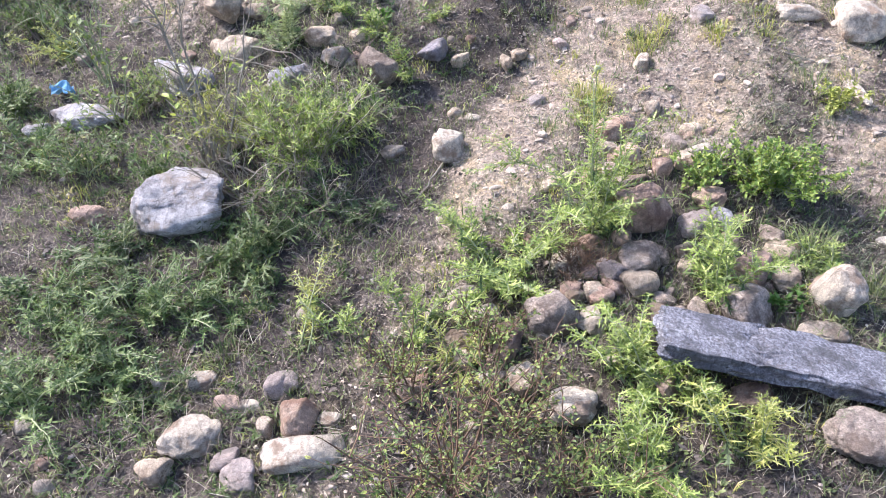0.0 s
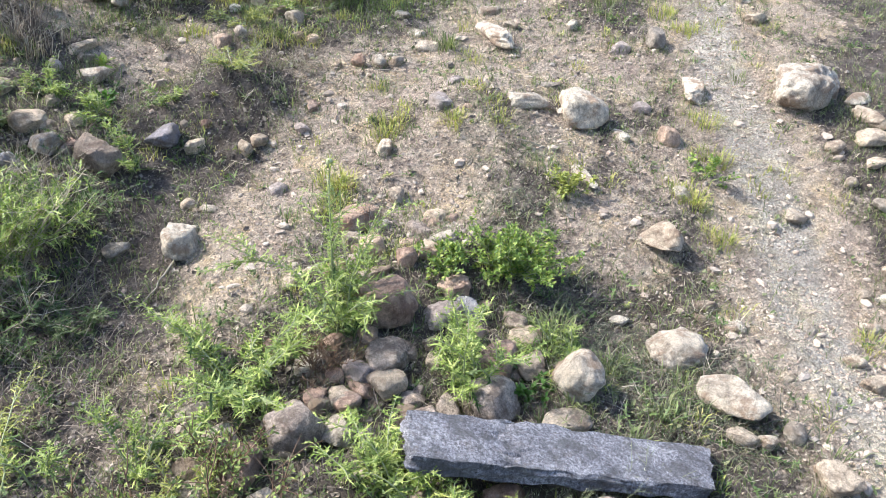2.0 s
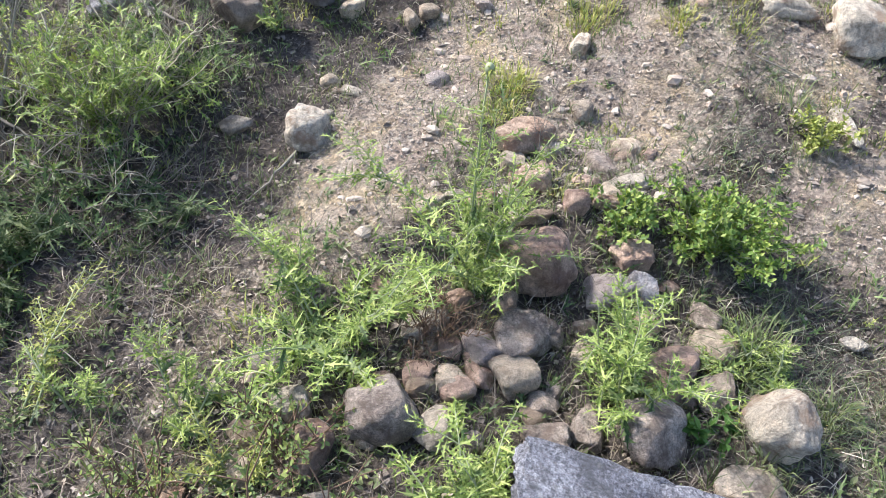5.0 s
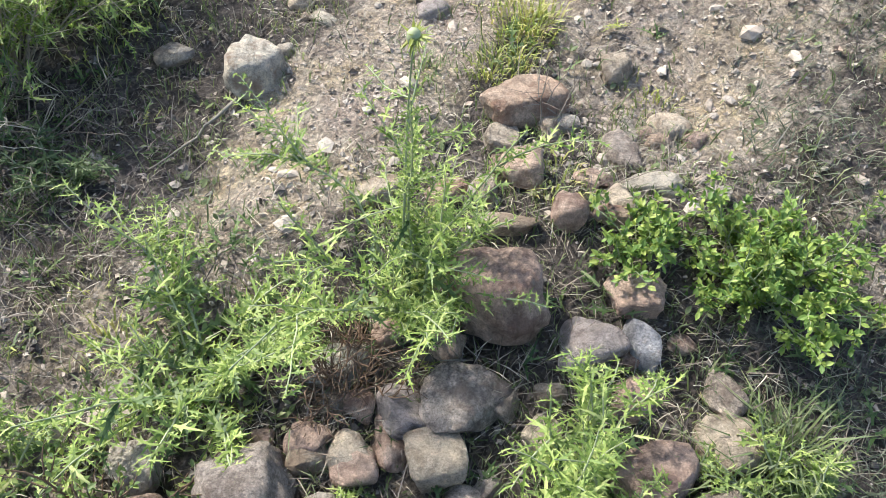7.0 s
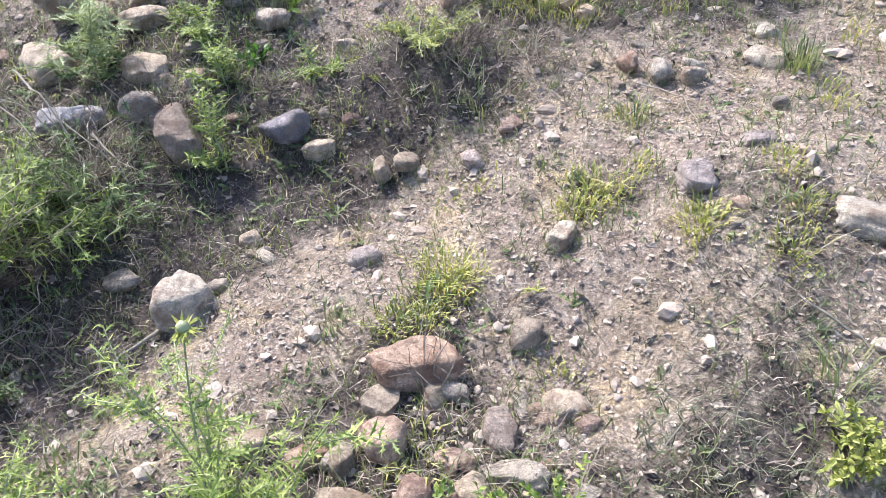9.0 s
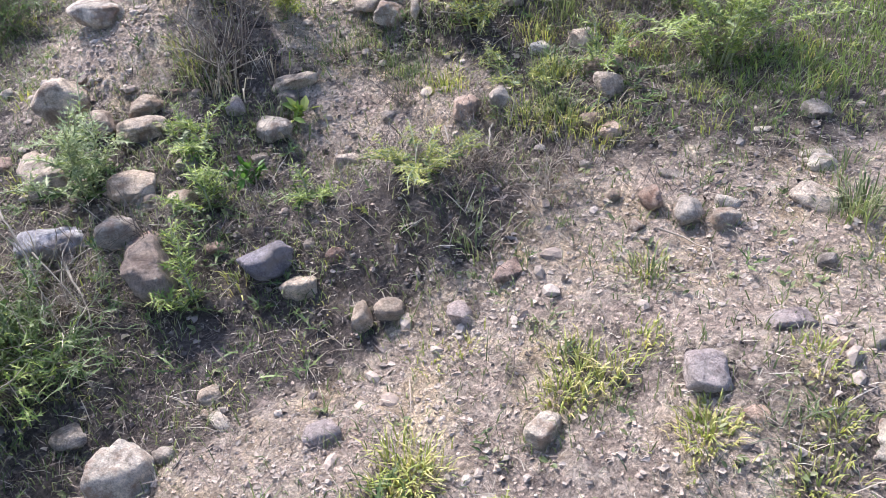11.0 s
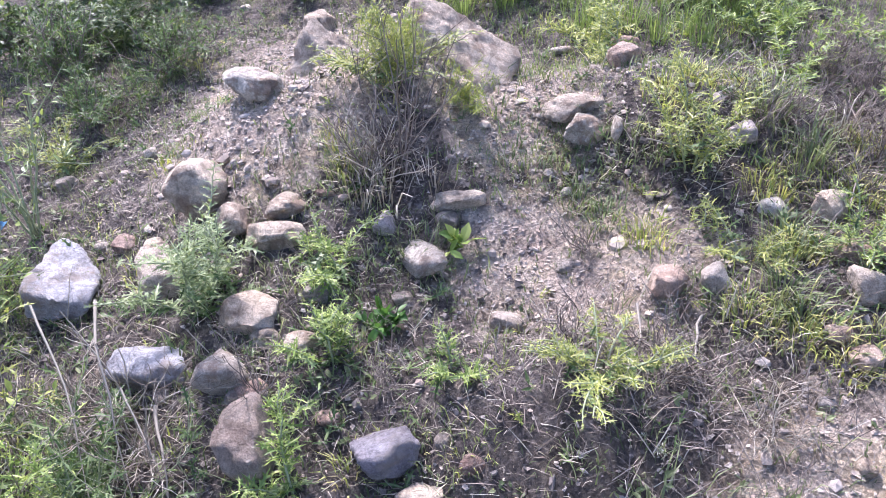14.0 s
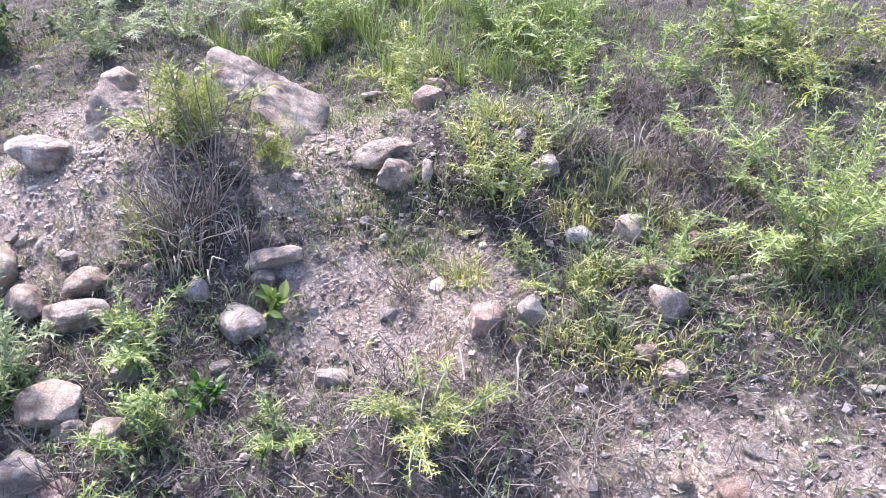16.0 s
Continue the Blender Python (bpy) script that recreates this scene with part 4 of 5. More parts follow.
blades("chaff", gx8, gy8, 0.019, 0.0018, 0.9, STRAW, "short bits of pale chaff on trodden soil", "litter", flat=0.8)
blades("lush_grass", gx4, gy4, 0.05, 0.0038, 0.6, LUSH, "lush bright green grass at the top of slope")


def skirts(each):
    """Places round the foot of every stone, where litter and grass gather."""
    px, py = [], []
    for x, y, a, b, turn in SKIRT:
        n = int(each * (a + b) / 0.1) + 3
        t, k = rng.uniform(0, 6.28, n), rng.uniform(0.85, 1.35, n)
        u, v = np.cos(t) * a * k, np.sin(t) * b * k
        px.append(x + u * math.cos(turn) - v * math.sin(turn)), py.append(y + u * math.sin(turn) + v * math.cos(turn))
    return np.concatenate(px), np.concatenate(py)


blades("skirt_grass", *skirts(16), 0.034, 0.003, 0.5, GRASS, "short green grass round the feet of stones")
blades("skirt_straw", *skirts(12), 0.05, 0.0024, 0.8, STRAW, "dry straw gathered round the feet of stones", "litter", flat=0.6)
blades("skirt_twigs", *skirts(12), 0.05, 0.0026, 0.8, DEADSTEM, "dead brown bits gathered round stones", "litter", flat=0.6)


def matted(x, y):
    m = np.maximum(0.45 * spot(x, y, 1.52, 3.28, 0.2), np.maximum(0.4 * spot(x, y, 1.42, 2.95, 0.2), 0.8 * spot(x, y, 1.4, 2.35, 0.22)))
    return np.maximum(m, np.maximum(spot(x, y, 1.55, 1.9, 0.3), 0.8 * spot(x, y, 1.35, 1.5, 0.25))) * (0.3 + 0.7 * clumped(x, y, 93, 9.0))


gx6, gy6 = scatter(50000, 1.0, 2.1, 1.1, 3.6, matted)
blades("matted_grass", gx6, gy6, 0.05, 0.003, 0.8, MATGRASS, "matted dark green grass beside the pale stones", flat=0.5)
gx7, gy7 = scatter(70000, -11, 13, -4, 14, lambda x, y: 0.8 * clumped(x, y, 95, 2.0) * ((x < -3.3) | (x > 5.0) | (y < 1.2) | (y > 6.8)))
blades("outer_grass", gx7, gy7, 0.06, 0.008, 0.6, GRASS, "thin patchy grass on the slope around")


def weed_of(x, y):
    """Where low weeds crowd: the left bank, the stone heap, the dry slope and the far grass."""
    w = 0.9 / (1 + np.exp((x + 0.35 - 0.25 * np.sin(y * 3)) * 9)) * (y < 3.9)
    for s in ((-0.3, 3.9, 0.5), (0.6, 4.8, 0.5), (0.4, 2.3, 0.45), (1.0, 2.4, 0.45), (0.3, 1.7, 0.5), (1.5, 1.9, 0.35), (0.2, 5.6, 0.8), (1.2, 5.4, 0.7), (-2.4, 5.2, 1.0), (3.6, 4.6, 0.9), (3.3, 2.4, 0.4), (0.85, 3.3, 0.3), (1.5, 3.3, 0.12), (1.4, 2.95, 0.12)):
        w = np.maximum(w, 0.8 * spot(x, y, *s))
    return (0.07 + w) * (1 - 0.8 * bare_of(x, y).clip(0, 1)) * (0.25 + 0.75 * clumped(x, y, 81, 5.0))


def tufts(name, spots, material, label):
    """Tufts of grass, blades fanning out from each tuft's base: x, y, blades, height for each."""
    px, py, h, a = [], [], [], []
    for x, y, n, height in spots:
        qx, qy = x + rng.normal(0, 0.03, n), y + rng.normal(0, 0.03, n)
        px.append(qx), py.append(qy), h.append(height * rng.uniform(0.5, 1.15, n))
        a.append(np.arctan2(qy - y, qx - x) + rng.normal(0, 0.5, n))
    px, py, h, a = (np.concatenate(v) for v in (px, py, h, a))
    k = len(px)
    z = ground_z(px, py) - 0.006
    out = h * rng.uniform(0.3, 1.2, k)
    w = 0.004 * rng.uniform(0.7, 1.4, k) / 2
    V = []
    for t, wt in ((0, 1.0), (0.55, 0.85)):
        for q in (-1, 1):
            V.append(np.stack([px + np.cos(a) * out * t ** 1.8 - q * np.sin(a) * w * wt, py + np.sin(a) * out * t ** 1.8 + q * np.cos(a) * w * wt, z + h * (1 - (1 - t) ** 1.6)], -1))
    V.append(np.stack([px + np.cos(a) * out, py + np.sin(a) * out, z + h * rng.uniform(0.75, 1, k)], -1))
    V = np.stack(V, 1).reshape(-1, 3)
    b = np.arange(k)[:, None] * 5
    F = (b + np.array([[0, 1, 3]])).tolist() + (b + np.array([[0, 3, 2]])).tolist() + (b + np.array([[2, 3, 4]])).tolist()
    return tagged(mesh_object(name, V, F, material), label, "grass", kind="stuff")


def strewn_tufts(n, weight, blades_each, height):
    x, y = scatter(n, *AREA, weight)
    return [(a, b, int(blades_each * c), height * c) for a, b, c in zip(x, y, rng.uniform(0.6, 1.4, len(x)))]


tufts("green_tufts", [(1.3, 2.28, 90, 0.12), (1.22, 2.2, 50, 0.1), (0.64, 4.62, 90, 0.08), (0.72, 4.55, 60, 0.07), (1.57, 4.32, 120, 0.09), (0.58, 4.8, 60, 0.1), (0.35, 5.25, 80, 0.13), (0.52, 5.15, 80, 0.12), (-0.62, 4.4, 60, 0.1)]
      + [(0.0, 4.75, 80, 0.05), (0.1, 4.72, 80, 0.05), (0.62, 4.75, 40, 0.09), (1.45, 2.1, 80, 0.07), (1.5, 1.85, 80, 0.07), (1.35, 1.75, 60, 0.07)]
      + strewn_tufts(900, lambda x, y: 0.8 * green_cover(x, y), 26, 0.055), GRASS, "tufts of green grass on the slope")
tufts("yellow_tufts", [(0.76, 3.3, 91, 0.048), (0.66, 3.12, 117, 0.041), (0.72, 3.2, 104, 0.041), (1.04, 3.58, 78, 0.041), (1.33, 3.47, 91, 0.041), (1.53, 3.42, 104, 0.034), (0.71, 3.27, 78, 0.041), (1.0, 3.57, 78, 0.041), (1.32, 3.5, 78, 0.034)]
      + [(1.51, 3.69, 78, 0.034), (1.56, 3.54, 65, 0.034), (0.45, 2.7, 52, 0.041), (0.85, 4.5, 78, 0.041), (0.88, 4.6, 65, 0.041), (2.25, 2.85, 78, 0.054), (2.5, 2.0, 78, 0.048), (2.75, 2.05, 78, 0.048), (1.15, 3.75, 52, 0.034), (1.1, 4.0, 65, 0.041)]
      + [(x + u, y + v, 40, 0.06) for u, v in ((0, 0), (0.05, 0.03), (-0.04, 0.04)) for x, y in ((1.06, 3.62), (0.72, 3.31), (2.5, 3.07), (2.24, 2.86), (2.6, 3.33), (2.24, 2.6), (3.02, 4.44), (3.04, 4.22))]
      + strewn_tufts(900, lambda x, y: 0.7 * clumped(x, y, 61, 3.0), 26, 0.038), YELLOWGRASS, "tufts of yellowing grass on bare soil")

tufts("tall_tufts", [(a, b, 50, 0.18 * c) for a, b, c in zip(rng.uniform(-1.6, 0.1, 60), rng.uniform(5.8, 6.8, 60), rng.uniform(0.7, 1.2, 60))], LUSH, "tall green grass at the top of the slope")
tufts("slope_tufts", [(x + u, y + v, 34, 0.06) for u, v in ((0, 0), (0.05, 0.02), (-0.03, 0.05)) for x, y in ((0.6, 4.78), (0.73, 4.52), (0.67, 5.08), (0.09, 5.23), (0.07, 5.11), (0.25, 4.65), (0.6, 4.5), (0.64, 5.31), (-0.67, 4.4), (0.45, 4.98), (0.2, 5.35), (0.82, 5.0))], YELLOWGRASS, "clumps of yellowing grass on the slope")
tufts("low_green_tufts", [(x + u, y + v, 24, 0.045) for x, y in ((-0.16, 4.77), (-0.04, 4.83), (-0.28, 4.81), (-0.17, 4.92), (0.07, 4.93)) for u, v in ((0, 0), (0.06, 0.03), (-0.05, 0.05), (0.02, -0.06))], GRASS, "low green grass below pale stones")
tufts("straw_hummocks", [(x, y, 34, 0.12) for x, y in ((0.2, 5.65), (0.35, 5.4), (0.55, 5.35), (0.75, 5.6), (-0.48, 4.42), (-0.6, 4.5), (-0.4, 4.55), (-0.52, 4.36))], STRAW, "drooping hummocks of pale dry grass")

# ---- plants ----


def tube(pts, radii, sides=5):
    """Vertices and faces of a tapering stalk along the points."""
    V, F = [], []
    for i, (p, r) in enumerate(zip(pts, radii)):
        d = (pts[min(i + 1, len(pts) - 1)] - pts[max(i - 1, 0)]).normalized()
        u = d.cross(Vector((0.3, 0.9, 0.2))).normalized()
        w = d.cross(u)
        V += [p + (u * math.cos(k * 2 * math.pi / sides) + w * math.sin(k * 2 * math.pi / sides)) * r for k in range(sides)]
    for i in range(len(pts) - 1):
        for k in range(sides):
            F.append((i * sides + k, i * sides + (k + 1) % sides, (i + 1) * sides + (k + 1) % sides, (i + 1) * sides + k))
    return [tuple(v) for v in V], F


def spiny_leaf(r, lobes=4):
    """A thistle leaf of unit length along +x: a narrow wavy blade cut into spine-tipped triangular lobes."""
    V, F = [], []
    xs = np.linspace(0, 1, lobes + 2)
    curve, wave = r.uniform(-0.5, 0.15), r.uniform(-0.1, 0.1)
    mid = [(x, wave * math.sin(x * 4.0), curve * x * x) for x in xs]
    for i, (x, y, z) in enumerate(mid):
        half = 0.055 * math.sin(math.pi * (0.25 + 0.68 * x)) + 0.008
        V += [(x, y - half, z + 0.012), (x, y + half, z + 0.012)]
        if i:
            F.append((2 * i - 2, 2 * i, 2 * i + 1, 2 * i - 1))
    for i in range(1, lobes + 1):
        x, y, z = mid[i]
        reach = (0.25 * math.sin(math.pi * (0.25 + 0.6 * x)) + 0.05) * r.uniform(0.75, 1.3)
        for q in (-1, 1):
            n, lift = len(V), r.uniform(-0.08, 0.2)
            V += [(x - 0.11, y + q * 0.035, z + 0.01), (x + 0.09, y + q * 0.03, z + 0.01), (x + 0.1, y + q * 0.65 * reach, z + 0.6 * lift), (x + 0.12 + 0.08 * r.random(), y + q * (0.06 + reach), z + lift)]
            F += [(n, n + 1, n + 2), (n + 1, n + 3, n + 2)]
    n = len(V)
    V.append((1.2, mid[-1][1], curve))
    F.append((2 * lobes + 2, 2 * lobes + 3, n))
    return np.array(V), F


def oval_leaf(r):
    V = np.array([(0, 0, 0), (0.25, -0.2, 0.03), (0.25, 0.2, 0.03), (0.6, -0.24, 0.0), (0.6, 0.24, 0.0), (1, 0, -0.12), (0.3, 0, -0.02), (0.65, 0, -0.06)])
    return V, [(0, 1, 6), (0, 6, 2), (1, 3, 7, 6), (6, 7, 4, 2), (3, 5, 7), (7, 5, 4)]


def narrow_leaf(r):
    V = np.array([(0, 0, 0), (0.35, -0.11, 0.02), (0.35, 0.11, 0.02), (1, 0, -0.1)])
    return V, [(0, 1, 3), (0, 3, 2)]


SPINY = [spiny_leaf(rng) for _ in range(10)]
SPINY_S = [spiny_leaf(rng, 2) for _ in range(8)]
OVAL = [oval_leaf(rng)]
NARROW = [narrow_leaf(rng)]
THIN = [(np.array([(0, -0.012, 0), (0, 0.012, 0), (0.5, 0.012, 0.05), (0.5, -0.012, 0.05), (1, 0, -0.02)]), [(0, 1, 2, 3), (3, 2, 4)])]


def set_leaves(places, stock):
    """Join leaves: (base, direction, length, spin) for each one."""
    V, F, n = [], [], 0
    for base, way, size, spin in places:
        v, f = stock[int(rng.integers(len(stock)))]
        m = way.to_track_quat('X', 'Z').to_matrix() @ Matrix.Rotation(spin, 3, 'X')
        w = (v * size) @ np.array(m).T + np.array(base)
        V.append(w)
        F += [tuple(i + n for i in q) for q in f]
        n += len(v)
    return np.concatenate(V), F


def grow(start, way, length, bend, steps=7, droop=0.0):
    """A wandering line of points for a stem, bowing over under its weight."""
    pts, d, p = [start.copy()], way.normalized(), start.copy()
    for _ in range(steps):
        d = (d + Vector(rng.normal(0, bend, 3).tolist()) - Vector((0, 0, droop))).normalized()
        p = p + d * (length / steps)
        pts.append(p.copy())
    return pts


def along(pts, t):
    k = t * (len(pts) - 1)
    i = min(int(k), len(pts) - 2)
    return pts[i].lerp(pts[i + 1], k - i), (pts[i + 1] - pts[i]).normalized()


def thistle(x, y, height, spread_r, stems, colour, label, heads=0, leaf=0.07, per=13, lean=(0.0, 0.0)):
    """An airy thistle: arching forked stems set with short spiny leaves, larger lobed leaves low down."""
    top = new("thistle")
    z = float(ground_z(x, y))
    top.location = (x, y, z)
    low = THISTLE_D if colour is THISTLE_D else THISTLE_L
    for s in range(stems):
        a = s * 2.4 + rng.uniform(-0.5, 0.5)
        out = spread_r * rng.uniform(0.4, 1.2) * (0.2 if s == 0 else 1)
        way = Vector((math.cos(a) * out, math.sin(a) * out, height * (1.0 if s < 2 else rng.uniform(0.4, 1.0)))) + Vector((lean[0], lean[1], 0))
        base = Vector((math.cos(a), math.sin(a), 0)) * 0.02
        base.z = -0.01
        pts = grow(base, way + Vector((0, 0, way.length * 0.45)), way.length * 1.1, 0.02 if s < heads else 0.1, 8, 0.0 if s < heads else 0.11)
        V, F = tube(pts, np.linspace(0.0036, 0.0014, len(pts)), 5)
        lines = [(pts, 0.12, way.length * 1.1)]
        for _ in range(4 if per > 13 else 3):
            p, d = along(pts, rng.uniform(0.25, 0.85))
            w = (d + Vector(rng.normal(0, 0.6, 3).tolist()) + Vector((0, 0, 0.25))).normalized()
            ln = way.length * rng.uniform(0.2, 0.5)
            sub = grow(p, w, ln, 0.1, 4, 0.08)
            v, f = tube(sub, np.linspace(0.0022, 0.001, len(sub)), 4)
            n = len(V)
            V += v
            F += [tuple(i + n for i in q) for q in f]
            lines.append((sub, 0.0, ln))
        stem = mesh_object("stem", V, F, STALK, top, smooth=True)
        wings, broad = [], []
        for line, t0, ln in lines:
            count = int(ln * 120 / (0.5 + leaf * 9)) + 4
            for i in range(count):
                t = t0 + (1 - t0) * i / (count - 1)
                p, d = along(line, t)
                b = i * 2.2 + rng.uniform(-0.5, 0.5)
                side = Vector((math.cos(b), math.sin(b), rng.uniform(-0.2, 0.4)))
                w = (side + d * rng.uniform(0.35, 0.9)).normalized()
                wings.append((p, w, leaf * rng.uniform(0.4, 0.85) * (1.15 - 0.5 * t), rng.uniform(-0.8, 0.8)))
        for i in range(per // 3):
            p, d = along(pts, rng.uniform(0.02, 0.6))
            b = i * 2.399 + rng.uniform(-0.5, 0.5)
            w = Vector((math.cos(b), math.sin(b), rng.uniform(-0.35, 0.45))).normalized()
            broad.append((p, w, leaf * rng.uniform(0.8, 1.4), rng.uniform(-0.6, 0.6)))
        v, f = set_leaves(wings, SPINY_S)
        mesh_object("spiny_leaves", v, f, colour, stem)
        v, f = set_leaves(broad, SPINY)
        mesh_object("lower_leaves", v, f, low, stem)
        if s < heads:
            p = pts[-1]
            hv, hf = BALL[2]
            head = hv * np.array([0.012, 0.012, 0.016]) + np.array(p)
            mesh_object("flower_head", head, hf, STALK, stem, smooth=True)
            sp = [(p, Vector(rng.normal(0, 1, 3).tolist()) + Vector((0, 0, 0.4)), 0.032, 0.0) for _ in range(30)]
            v, f = set_leaves([(q, w.normalized(), l, t) for q, w, l, t in sp], NARROW)
            mesh_object("bract_ring", v, f, THISTLE_Y, stem)
    return tagged(top, label, "thistle", "thistles")


def bush(name, x, y, height, spread_r, stems, twigs, leaves, size, bark, foliage, stock, label, category, thick=0.004, group="low bushes", bend=0.2, bare_low=0.2, joined=False):
    """A low bush: stems that fork into twigs, each stem with its own leaves."""
    top = new(name)
    z = float(ground_z(x, y))
    top.location = (x, y, z)
    SV, SF, LP = [], [], []
    for s in range(stems):
        a = s * 2.4 + rng.uniform(-0.6, 0.6)
        out = spread_r * rng.uniform(0.15, 1.0)
        way = Vector((math.cos(a) * out, math.sin(a) * out, height * rng.uniform(0.55, 1.0)))
        pts = grow(Vector((rng.normal(0, 0.015), rng.normal(0, 0.015), -0.01)), way, way.length, bend)
        V, F = tube(pts, np.linspace(thick, thick * 0.35, len(pts)), 5)
        lines = [pts]
        for _ in range(twigs):
            p, d = along(pts, rng.uniform(0.25, 0.95))
            w = (d + Vector(rng.normal(0, 0.8, 3).tolist())).normalized()
            sub = grow(p, w, way.length * rng.uniform(0.2, 0.5), bend, 4)
            v, f = tube(sub, np.linspace(thick * 0.5, thick * 0.2, len(sub)), 4)
            n = len(V)
            V += v
            F += [tuple(i + n for i in q) for q in f]
            lines.append(sub)
        if joined:
            n = len(SV)
            SV += V
            SF += [tuple(i + n for i in q) for q in F]
            stem = None
        else:
            stem = mesh_object("stem", V, F, bark, top, smooth=True)
        if leaves:
            places = []
            for _ in range(leaves):
                ln = lines[int(rng.integers(len(lines)))]
                p, d = along(ln, rng.uniform(bare_low if ln is pts else 0.1, 1.0))
                w = (Vector(rng.normal(0, 1, 3).tolist()) + d * 0.6 + Vector((0, 0, 0.35))).normalized()
                places.append((p, w, size * rng.uniform(0.6, 1.3), rng.uniform(-0.7, 0.7)))
            if joined:
                LP += places
            else:
                v, f = set_leaves(places, stock)
                mesh_object("leaves", v, f, foliage, stem)
    if joined:
        tagged(mesh_object("stalk_tangle", SV, SF, bark, top, smooth=True), kind="stuff")
        if LP:
            v, f = set_leaves(LP, stock)
            tagged(mesh_object("leaf_litter", v, f, foliage, top), kind="stuff")
    return tagged(top, label, category, group)


# low weeds
def weeds(name, n, weight, leaf, each, material, stock, label):
    x, y = scatter(n, *AREA, weight)
    z = ground_z(x, y)
    places = []
    for a, b, c in zip(x, y, z):
        for i in range(each):
            t = i * 2.4 + rng.uniform(0, 1)
            h = rng.uniform(0.0, 0.35) * leaf
            w = Vector((math.cos(t), math.sin(t), rng.uniform(0.15, 1.3))).normalized()
            places.append(((a + rng.normal(0, 0.012), b + rng.normal(0, 0.012), c + h), w, leaf * rng.uniform(0.5, 1.25), rng.uniform(-0.7, 0.7)))
    v, f = set_leaves(places, stock)
    return tagged(mesh_object(name, v, f, material), label, "weeds", kind="stuff")


weeds("spiny_weeds", 6000, weed_of, 0.048, 5, THISTLE_L, SPINY_S, "low spiny green weeds crowding the bank")
weeds("pale_weeds", 1600, weed_of, 0.034, 6, THISTLE_Y, SPINY_S, "low yellow-green weeds on the slope")
weeds("small_weeds", 9000, lambda x, y: 0.15 + 0.85 * weed_of(x, y), 0.022, 6, GRASS, OVAL, "tiny creeping green weeds on the soil")
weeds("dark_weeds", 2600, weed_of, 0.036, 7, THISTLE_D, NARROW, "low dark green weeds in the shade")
weeds("dead_weeds", 9000, lambda x, y: 0.1 + 0.9 * weed_of(x, y), 0.07, 6, DEADSTEM, THIN, "dead brown weed stalks")
weeds("straw_weeds", 7000, lambda x, y: weed_of(x, y) * (0.3 + 0.7 * clumped(x, y, 87, 4.0)), 0.08, 6, STRAW, THIN, "dry pale weed stalks among the green")
# thistles
thistle(0.57, 2.46, 0.44, 0.15, 12, THISTLE, "tall pale green spiny thistle growing among piled stones", heads=0, leaf=0.055, per=14)
thistle(0.2, 2.27, 0.22, 0.27, 13, THISTLE, "low sprawling green thistle beside the stone pile", leaf=0.062)
thistle(0.93, 2.13, 0.3, 0.19, 11, THISTLE, "green thistle growing up through piled stones", leaf=0.06)
thistle(0.55, 1.78, 0.22, 0.18, 12, THISTLE, "bright green thistle beside the granite slab", leaf=0.062)
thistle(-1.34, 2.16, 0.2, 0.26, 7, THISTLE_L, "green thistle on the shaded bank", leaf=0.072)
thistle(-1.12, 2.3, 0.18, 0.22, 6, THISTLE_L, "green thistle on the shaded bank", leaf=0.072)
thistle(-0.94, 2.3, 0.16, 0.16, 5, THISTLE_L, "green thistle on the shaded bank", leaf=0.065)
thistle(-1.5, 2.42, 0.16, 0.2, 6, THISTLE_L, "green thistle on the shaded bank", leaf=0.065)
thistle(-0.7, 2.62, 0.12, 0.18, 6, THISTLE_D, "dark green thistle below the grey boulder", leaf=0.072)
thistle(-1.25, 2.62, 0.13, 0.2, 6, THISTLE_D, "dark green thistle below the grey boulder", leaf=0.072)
thistle(-0.51, 2.08, 0.24, 0.05, 2, THISTLE_Y, "slender yellowing thistle leaning over the gully", leaf=0.045, lean=(0.16, 0.22))
thistle(0.8, 1.5, 0.2, 0.14, 6, THISTLE_Y, "yellowing thistle below the granite slab", leaf=0.057)
thistle(0.5, 1.46, 0.2, 0.15, 8, THISTLE, "green thistle below the granite slab", leaf=0.062)
thistle(0.66, 1.7, 0.18, 0.12, 6, THISTLE, "green thistle against the slab's propped end", leaf=0.057)
thistle(1.3, 2.18, 0.1, 0.14, 5, THISTLE, "low green thistle behind a cream stone", leaf=0.055)
thistle(-0.68, 3.86, 0.33, 0.2, 9, THISTLE_S, "silvery green thistle above the stone heap", leaf=0.062)
thistle(-0.43, 4.12, 0.15, 0.14, 6, THISTLE, "green thistle between tan stones", leaf=0.055)
thistle(-0.24, 3.9, 0.16, 0.12, 4, THISTLE, "green thistle beside dead stalks", leaf=0.057)
thistle(0.4, 4.13, 0.12, 0.15, 11, THISTLE_Y, "bright yellow-green thistle on the dry slope", leaf=0.038)
thistle(0.07, 4.04, 0.1, 0.1, 4, THISTLE, "small green thistle on gravelly soil", leaf=0.051)
thistle(0.23, 4.96, 0.38, 0.15, 7, THISTLE_Y, "tall bright yellow-green thistle on the slope", leaf=0.048, per=14)
thistle(-0.09, 3.62, 0.2, 0.1, 3, THISTLE, "green thistle beside a purple-grey stone", leaf=0.062)
thistle(1.12, 5.02, 0.46, 0.26, 14, THISTLE, "large many-stemmed spiny thistle hanging over dark soil", leaf=0.05, per=14)
thistle(0.85, 5.38, 0.26, 0.24, 5, THISTLE, "large green thistle in tall grass", leaf=0.045, per=14)
thistle(-0.72, 4.68, 0.2, 0.2, 10, THISTLE_Y, "bright yellow-green feathery thistle beside the outcrop", leaf=0.051, per=14)
